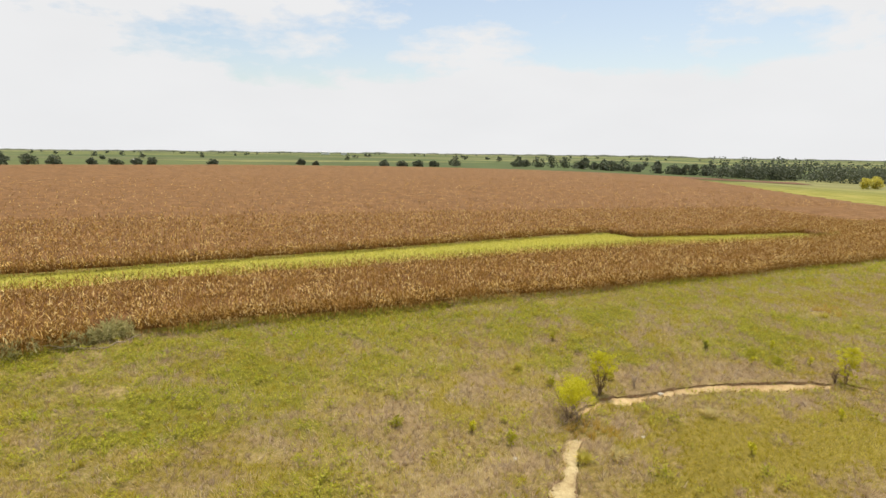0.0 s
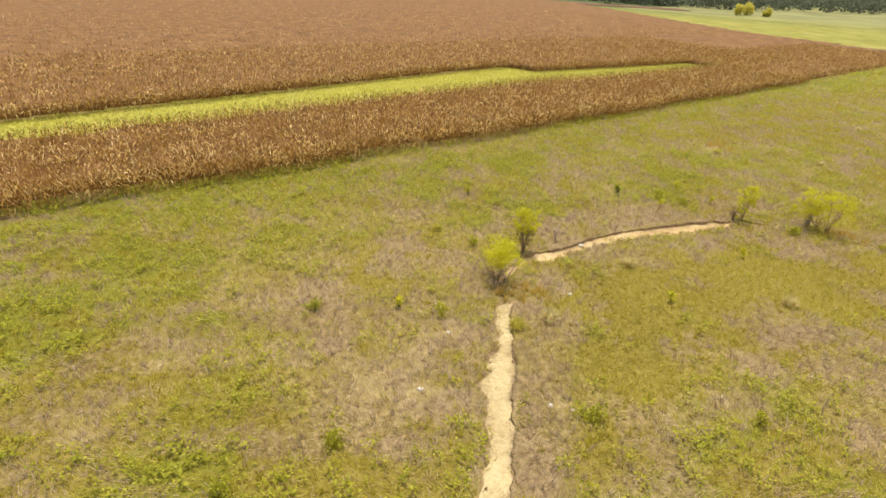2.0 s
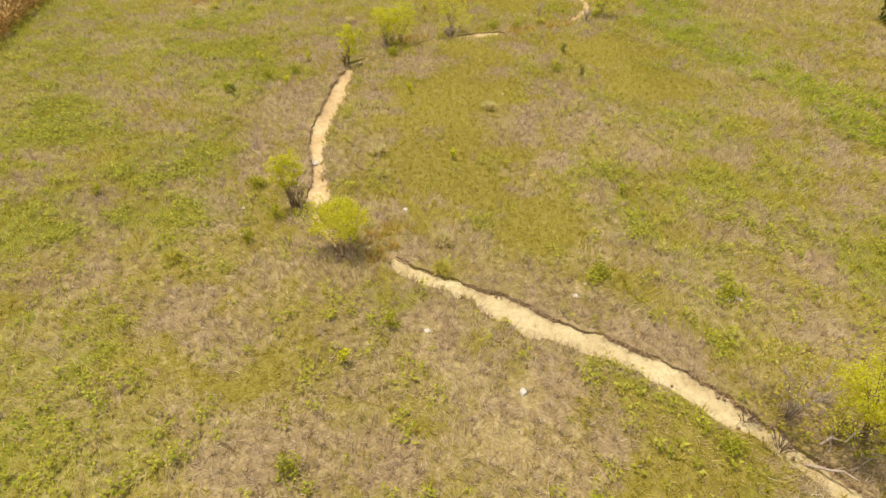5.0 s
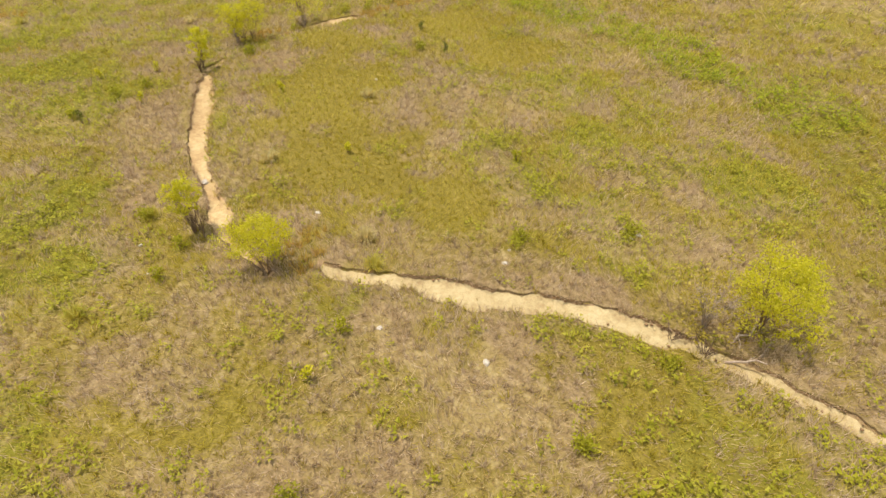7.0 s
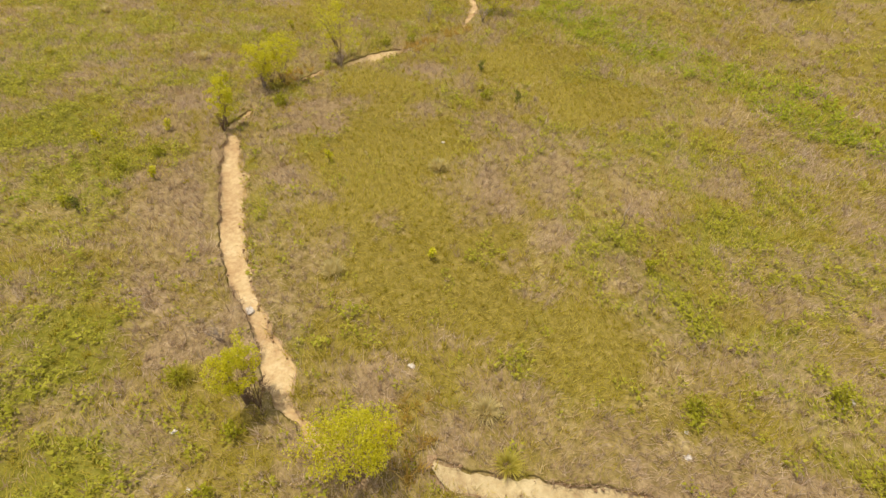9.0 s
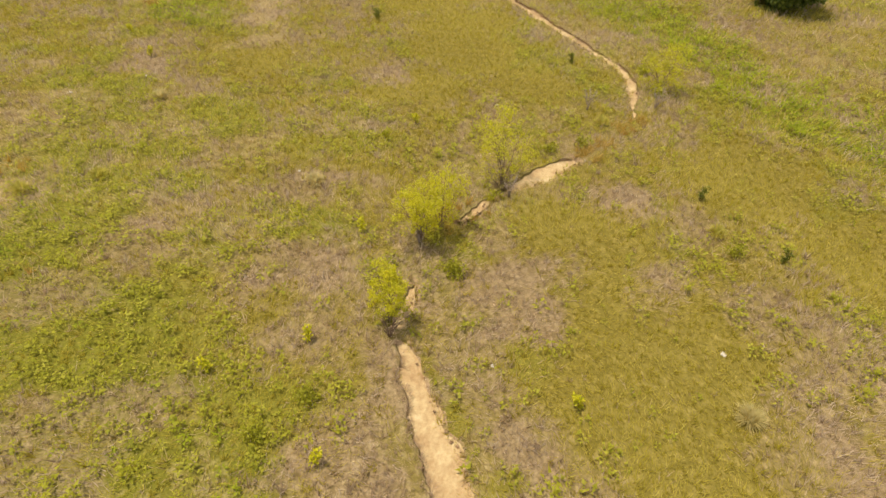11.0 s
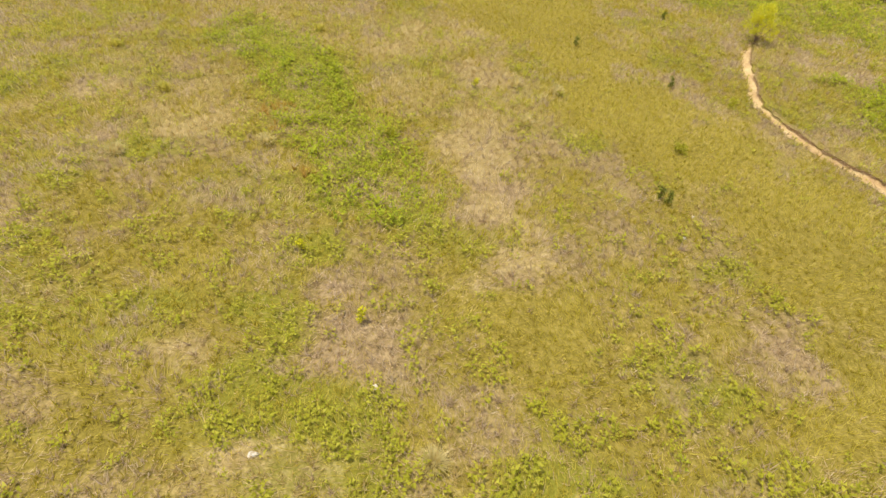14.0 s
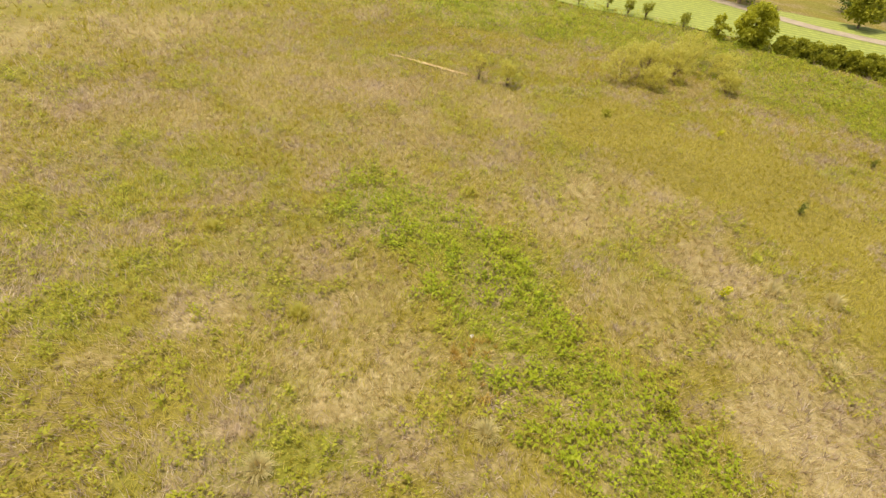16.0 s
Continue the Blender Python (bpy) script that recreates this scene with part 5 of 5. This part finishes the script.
# clods and roots fallen from the cut bank
def clods():
    pile = Pile()
    g = np.random.default_rng(5)
    for reach in REACHES:
        a = resample(reach, 0.22)
        way = np.gradient(a[:, :2], axis=0)
        way /= np.linalg.norm(way, axis=1)[:, None]
        across = np.stack([-way[:, 1], way[:, 0]], 1)
        for s in (-1, 1):
            pick = g.random(len(a)) < (0.4 if s < 0 else 0.2)
            xy = a[pick, :2] + across[pick] * (s * (a[pick, 2] + g.normal(0.02, 0.1, pick.sum())))[:, None]
            z = slope(xy[:, 0], xy[:, 1]) - 0.20 + 0.1 * g.random(len(xy))
            for (px, py), pz in zip(xy, z):
                r = g.uniform(0.03, 0.1)
                v = np.array([(1, 0, 0), (0, 1, 0), (-1, 0, 0), (0, -1, 0), (0, 0, 1), (0, 0, -1)]) * r * g.uniform(.6, 1.3, (6, 1)) + (px, py, pz)
                pile.add(v, tris=[(0, 1, 4), (1, 2, 4), (2, 3, 4), (3, 0, 4), (1, 0, 5), (2, 1, 5), (3, 2, 5), (0, 3, 5)])
    return tagged(new("bank_clods", pile.mesh("bank_clods", M_CLAY)), "brown clay clods crumbled from the creek banks", "clods", kind="stuff")


clods()


# ---- trees beyond the meadow ----
def broad_tree(x, y, height, width, seed, label, material=None, clumps=60, per=60, leaf=0.35, low=0.12, name="tree", group="trees beyond the meadow", category="tree"):
    rnd = random.Random(seed)
    tree = root(name, x, y, 0, label, category, group)
    trunk, crown = Pile(), Pile()
    r = 0.03 * height
    tips = []
    top = Vector((rnd.uniform(-.3, .3), rnd.uniform(-.3, .3), height * 0.55))
    tube(trunk, [(0, 0, -0.3), top * 0.35, top * 0.7, top], [r * 1.2, r, r * .8, r * .5], 8)
    for i in range(7):
        s = top * rnd.uniform(0.4, 1.0)
        a = i * math.tau / 7 + rnd.uniform(-.3, .3)
        e = s + Vector((math.cos(a) * width * .32, math.sin(a) * width * .32, height * rnd.uniform(.1, .32)))
        tube(trunk, [s, (s + e) / 2 + Vector((0, 0, .05 * height)), e], [r * .5, r * .35, r * .1], 5)
    part("trunk", trunk.mesh("trunk", M_BARK, True), tree)
    cs, rs = [], []
    for i in range(clumps):
        a, q, hz = rnd.random() * math.tau, rnd.random() ** 0.4, rnd.random()
        ring = math.sqrt(max(0.12, 1 - (1.9 * hz - 0.85) ** 2))
        cs.append((math.cos(a) * q * ring * width * .42, math.sin(a) * q * ring * width * .42, height * (low + (0.92 - low) * hz)))
        rs.append(width * rnd.uniform(.08, .15))
    foliage(crown, cs, rs, per, leaf, seed, 0.1, 0.4)
    part("crown", crown.mesh("crown", material or M_TREE), tree)
    return tree


broad_tree(136.0, 25.4, 5.4, 5.6, 201, "round dense green tree at the lawn's edge", M_SMALL, 80, 80, 0.32, 0.04)
broad_tree(139.0, 28.4, 3.2, 2.8, 202, "small pale green tree at the lawn's edge", M_SMALL, 26, 50, 0.26, 0.04)
broad_tree(146.4, 0.6, 6.2, 6.5, 203, "green field tree with a dark shadow beyond the track", M_BUSH, 70, 70, 0.4, 0.25)
broad_tree(161, 12, 9, 11, 204, "large dark green tree beyond the dirt track")
broad_tree(168, 17, 9, 11, 205, "large dark green tree beyond the dirt track")
broad_tree(155, -6, 9, 10, 206, "large dark green tree beyond the dirt track")
broad_tree(74.8, 6.0, 8, 8.4, 207, "broad dark tree with shade beneath it", M_TREE, 110, 90, 0.34, 0.02)
broad_tree(63.5, -7.0, 7, 8, 208, "broad dark tree with shade beneath it", M_TREE, 90, 80, 0.34, 0.02)
HEDGE = [(133.4, 22.6, 2.0, 3.0), (131.9, 21.4, 2.2, 3.4), (130.3, 20.2, 2.1, 3.2), (128.6, 19.0, 2.4, 3.6), (127, 17.6, 2.2, 3.4), (125.3, 16.4, 2.5, 3.8), (123.6, 15.2, 2.6, 3.8), (121.8, 13.8, 3.2, 4.4),
         (119.6, 11.6, 4.6, 5.4), (117, 9.6, 5, 5.6), (113.5, 7, 5.5, 6), (109.5, 4, 6, 6)]
for i, (bx, by, bh, bw) in enumerate(HEDGE):
    broad_tree(bx, by, bh, bw, 220 + i, "low dense green hedge bush along the lawn" if i < 8 else "tall dark green hedge bush along the lawn", M_BUSH if i < 8 else M_TREE, 45, 60, 0.28, 0.02, "hedge_bush", "hedge along the lawn", "hedge")
for i, (bx, by, bh) in enumerate([(152, 39.5, 3), (148, 35, 2.6), (150, 37, 2.2), (143, 31.5, 2.4), (155, 43, 2.4), (158, 47, 3.2)]):
    willow(bx, by, bh, 1.6, 240 + i, "thin bare sapling with few leaves at the lawn's edge", M_BUSH, 8, 40, 0.16, 0.03, "sapling", 0.3, group="saplings along the lawn")


# ---- distance ----
FAR = [(-336, 417, 10, 16), (-318, 420, 9, 14), (-352, 410, 10, 16), (-300, 438, 6, 10), (-282, 440, 6, 14), (-268, 446, 6, 12), (-266, 465, 8, 9), (-157, 528, 7, 9), (-140, 520, 4, 7), (-230, 500, 5, 12),
       (-75, 520, 7, 14), (-60, 530, 6, 14), (-45, 535, 7, 14), (-30, 540, 6, 12), (-10, 572, 11, 17), (55, 590, 10, 16), (78, 600, 13, 18), (92, 600, 15, 16), (104, 596, 14, 20), (66, 610, 9, 14)]
far_rnd = random.Random(9)
for i in range(24):
    fx = 118 + i * 7.5 + far_rnd.uniform(-3, 3)
    FAR.append((fx, 585 - 0.28 * (fx - 118) + far_rnd.uniform(-14, 14), far_rnd.uniform(8, 15), far_rnd.uniform(12, 20)))
for i, (fx, fy, fh, fw) in enumerate(FAR):
    broad_tree(fx, fy, 0.8 * fh, 0.85 * fw, 300 + i, "dark green far tree beyond the corn field, greyed for haze", M_HAZED_TREE, 26, 24, 1.25, 0.02, "far_tree", "far trees beyond the corn")
for i, (fx, fy, fh, fw) in enumerate([(291, 417, 8, 8), (303, 423, 9, 10), (312, 412, 6, 7)]):
    broad_tree(fx, fy, fh, fw, 380 + i, "pale yellow-green far tree before the wood", M_THICKET, 40, 26, 0.9, 0.05, "far_tree", "pale trees before the wood")


def wood(name, n, place, hmin, hmax, leaf, seed, label):
    """A far wood: crowns by the hundred in one mesh."""
    g = np.random.default_rng(seed)
    pts = np.array([place(g) for _ in range(n)])
    h = g.uniform(hmin, hmax, n)
    cs, rs = [], []
    for (px, py), ph in zip(pts, h):
        z = float(slope(px, py))
        for _ in range(4):
            cs.append((px + g.normal(0, ph * .22), py + g.normal(0, ph * .22), z + ph * g.uniform(.15, .85)))
            rs.append(ph * g.uniform(.2, .34))
    pile = Pile()
    foliage(pile, cs, rs, 16, leaf, seed, 0.1, 0.45)
    return tagged(new(name, pile.mesh(name, M_HAZED_TREE)), label, "wood", kind="stuff")


def right_wood(g):
    t, s = g.random(), g.random()
    return 215 + 420 * t + 60 * s, 505 - 30 * t + 190 * s * (0.3 + t)


wood("far_wood", 420, right_wood, 8, 21, 1.7, 401, "dark green wood beyond the corn field, greyed for haze")


def plain_trees(g):
    a, r = g.uniform(radians(30), radians(150)), g.uniform(800, 4200)
    return r * math.cos(a), r * math.sin(a)


wood("plain_trees", 150, plain_trees, 5, 9, 2.5, 402, "scattered far trees over the plain, greyed for haze")


def horizon_wood():
    """A ragged, rounded ridge of tree tops all along the horizon."""
    a = np.linspace(radians(15), radians(165), 1400)
    r = 4560 + 60 * value_noise(a * 400, a, 3, 2)
    top = 5 + 14 * value_noise(a * 400, 0 * a, 6, 1) ** 1.5
    rows = []
    for back, f in ((-14, 0.0), (-10, 0.7), (0, 1.0), (14, 0.6)):
        px, py = (r + back) * np.cos(a), (r + back) * np.sin(a)
        rows.append(np.column_stack([px, py, slope(px, py) - 1 + f * top]))
    v = np.stack(rows, 1)
    i = np.arange(v.shape[0] * 4).reshape(-1, 4)
    q = np.stack([i[:-1, :-1], i[:-1, 1:], i[1:, 1:], i[1:, :-1]], -1).reshape(-1, 4)
    # the grey in this green is haze, painted into the base colour
    m = rough_material("hazed_horizon_leaves", [(0.35, (0.12, 0.135, 0.10)), (0.65, (0.19, 0.20, 0.15))], 60.0, 0.2)
    return tagged(new("horizon_wood", mesh_of("horizon_wood", v.reshape(-1, 3), [q], m)), "thin line of woods on the horizon, green greyed for haze", "wood", kind="stuff")


horizon_wood()


def farm_shed(x, y, turn, w, d, h, label):
    ob = root("farm_shed", x, y, turn, label, "shed", "far farm buildings")
    white = rough_material("white_sheet", [(0.3, (0.72, 0.72, 0.70)), (0.7, (0.84, 0.84, 0.82))], 2.0, 0.1, 0.6)
    bm = bmesh.new()
    bmesh.ops.create_cube(bm, size=1, matrix=Matrix.LocRotScale((0, 0, h / 2 - .2), None, (w, d, h + .4)))
    me = bpy.data.meshes.new("wall")
    bm.to_mesh(me)
    bm.free()
    me.materials.append(white)
    part("wall", me, ob)
    e = 0.04 * w
    me = mesh_of("roof", [(-w / 2 - e, -d / 2 - e, h), (w / 2 + e, -d / 2 - e, h), (w / 2 + e, d / 2 + e, h), (-w / 2 - e, d / 2 + e, h), (-w / 2 - e, 0, h * 1.45), (w / 2 + e, 0, h * 1.45)],
                 [[(0, 1, 5, 4), (2, 3, 4, 5), (0, 3, 2, 1)], [(0, 4, 3), (1, 2, 5)]], white)
    part("roof", me, ob)
    return ob


farm_shed(-296, 490, 20, 4, 3, 2.6, "tiny white shed in the far green field")
farm_shed(-640, 2500, 5, 36, 20, 9, "long white far barn on the plain")
farm_shed(-560, 2520, 10, 24, 16, 8, "long white far barn on the plain")

# corn plants along the field's near edge, one by one
proto_rng, plants = random.Random(70), []
for k in range(4):
    plant = new("corn_plant")
    plant.empty_display_size = 0.2
    tagged(plant, "dry brown corn plant at the field's edge", "corn plant", "corn plants along the edge")
    stalk, ear = Pile(), Pile()
    tube(stalk, [(0, 0, -0.1), (0.02, 0.02, 0.7), (0.05, -0.02, 1.4), (0.03, 0.02, 2.0)], [0.018, 0.016, 0.012, 0.005], 5)
    n = 9
    a = np.array([(i % 2) * math.pi + proto_rng.gauss(0, 0.5) + k for i in range(n)])
    ln = np.array([proto_rng.uniform(0.45, 0.8) for _ in range(n)])
    rise = np.array([proto_rng.gauss(-0.05, 0.3) for _ in range(n)])
    base = np.column_stack([0.02 + 0 * a, 0 * a, np.linspace(0.35, 1.85, n)])
    out = np.column_stack([np.cos(a), np.sin(a), rise]) * ln[:, None]
    side = np.column_stack([-np.sin(a), np.cos(a), 0.3 + 0 * a]) * 0.045
    tube(ear, [(0.04, 0, 0.95), (0.09, 0.02, 1.05), (0.12, 0.03, 1.17)], [0.02, 0.032, 0.01], 6)
    part("stalk", stalk.mesh("stalk", M_CORN_STALK, True), plant)
    for i in range(n):
        leaf_pile = Pile()
        leaves(leaf_pile, base[i:i + 1], out[i:i + 1], side[i:i + 1], lift=0.1)
        part("leaf", leaf_pile.mesh("leaf", M_CORN), plant)
    part("ear", ear.mesh("ear", M_STRAW, True), plant, "pale dry ear in its husk")
    plants.append(plant)
for i in range(150):
    u = 0.6 + i * 0.6 + proto_rng.uniform(-.2, .2)
    x, y = corn_xy(u, float(near_edge(np.array(u))) - 0.1 + proto_rng.uniform(-.12, .12))
    m = pose(float(x), float(y), float(slope(x, y)), proto_rng.uniform(-7, 7), proto_rng.uniform(-7, 7), proto_rng.uniform(0, 360))
    if i < 4:
        plants[i].matrix_basis = m
    else:
        copy_thing(plants[i % 4], m)
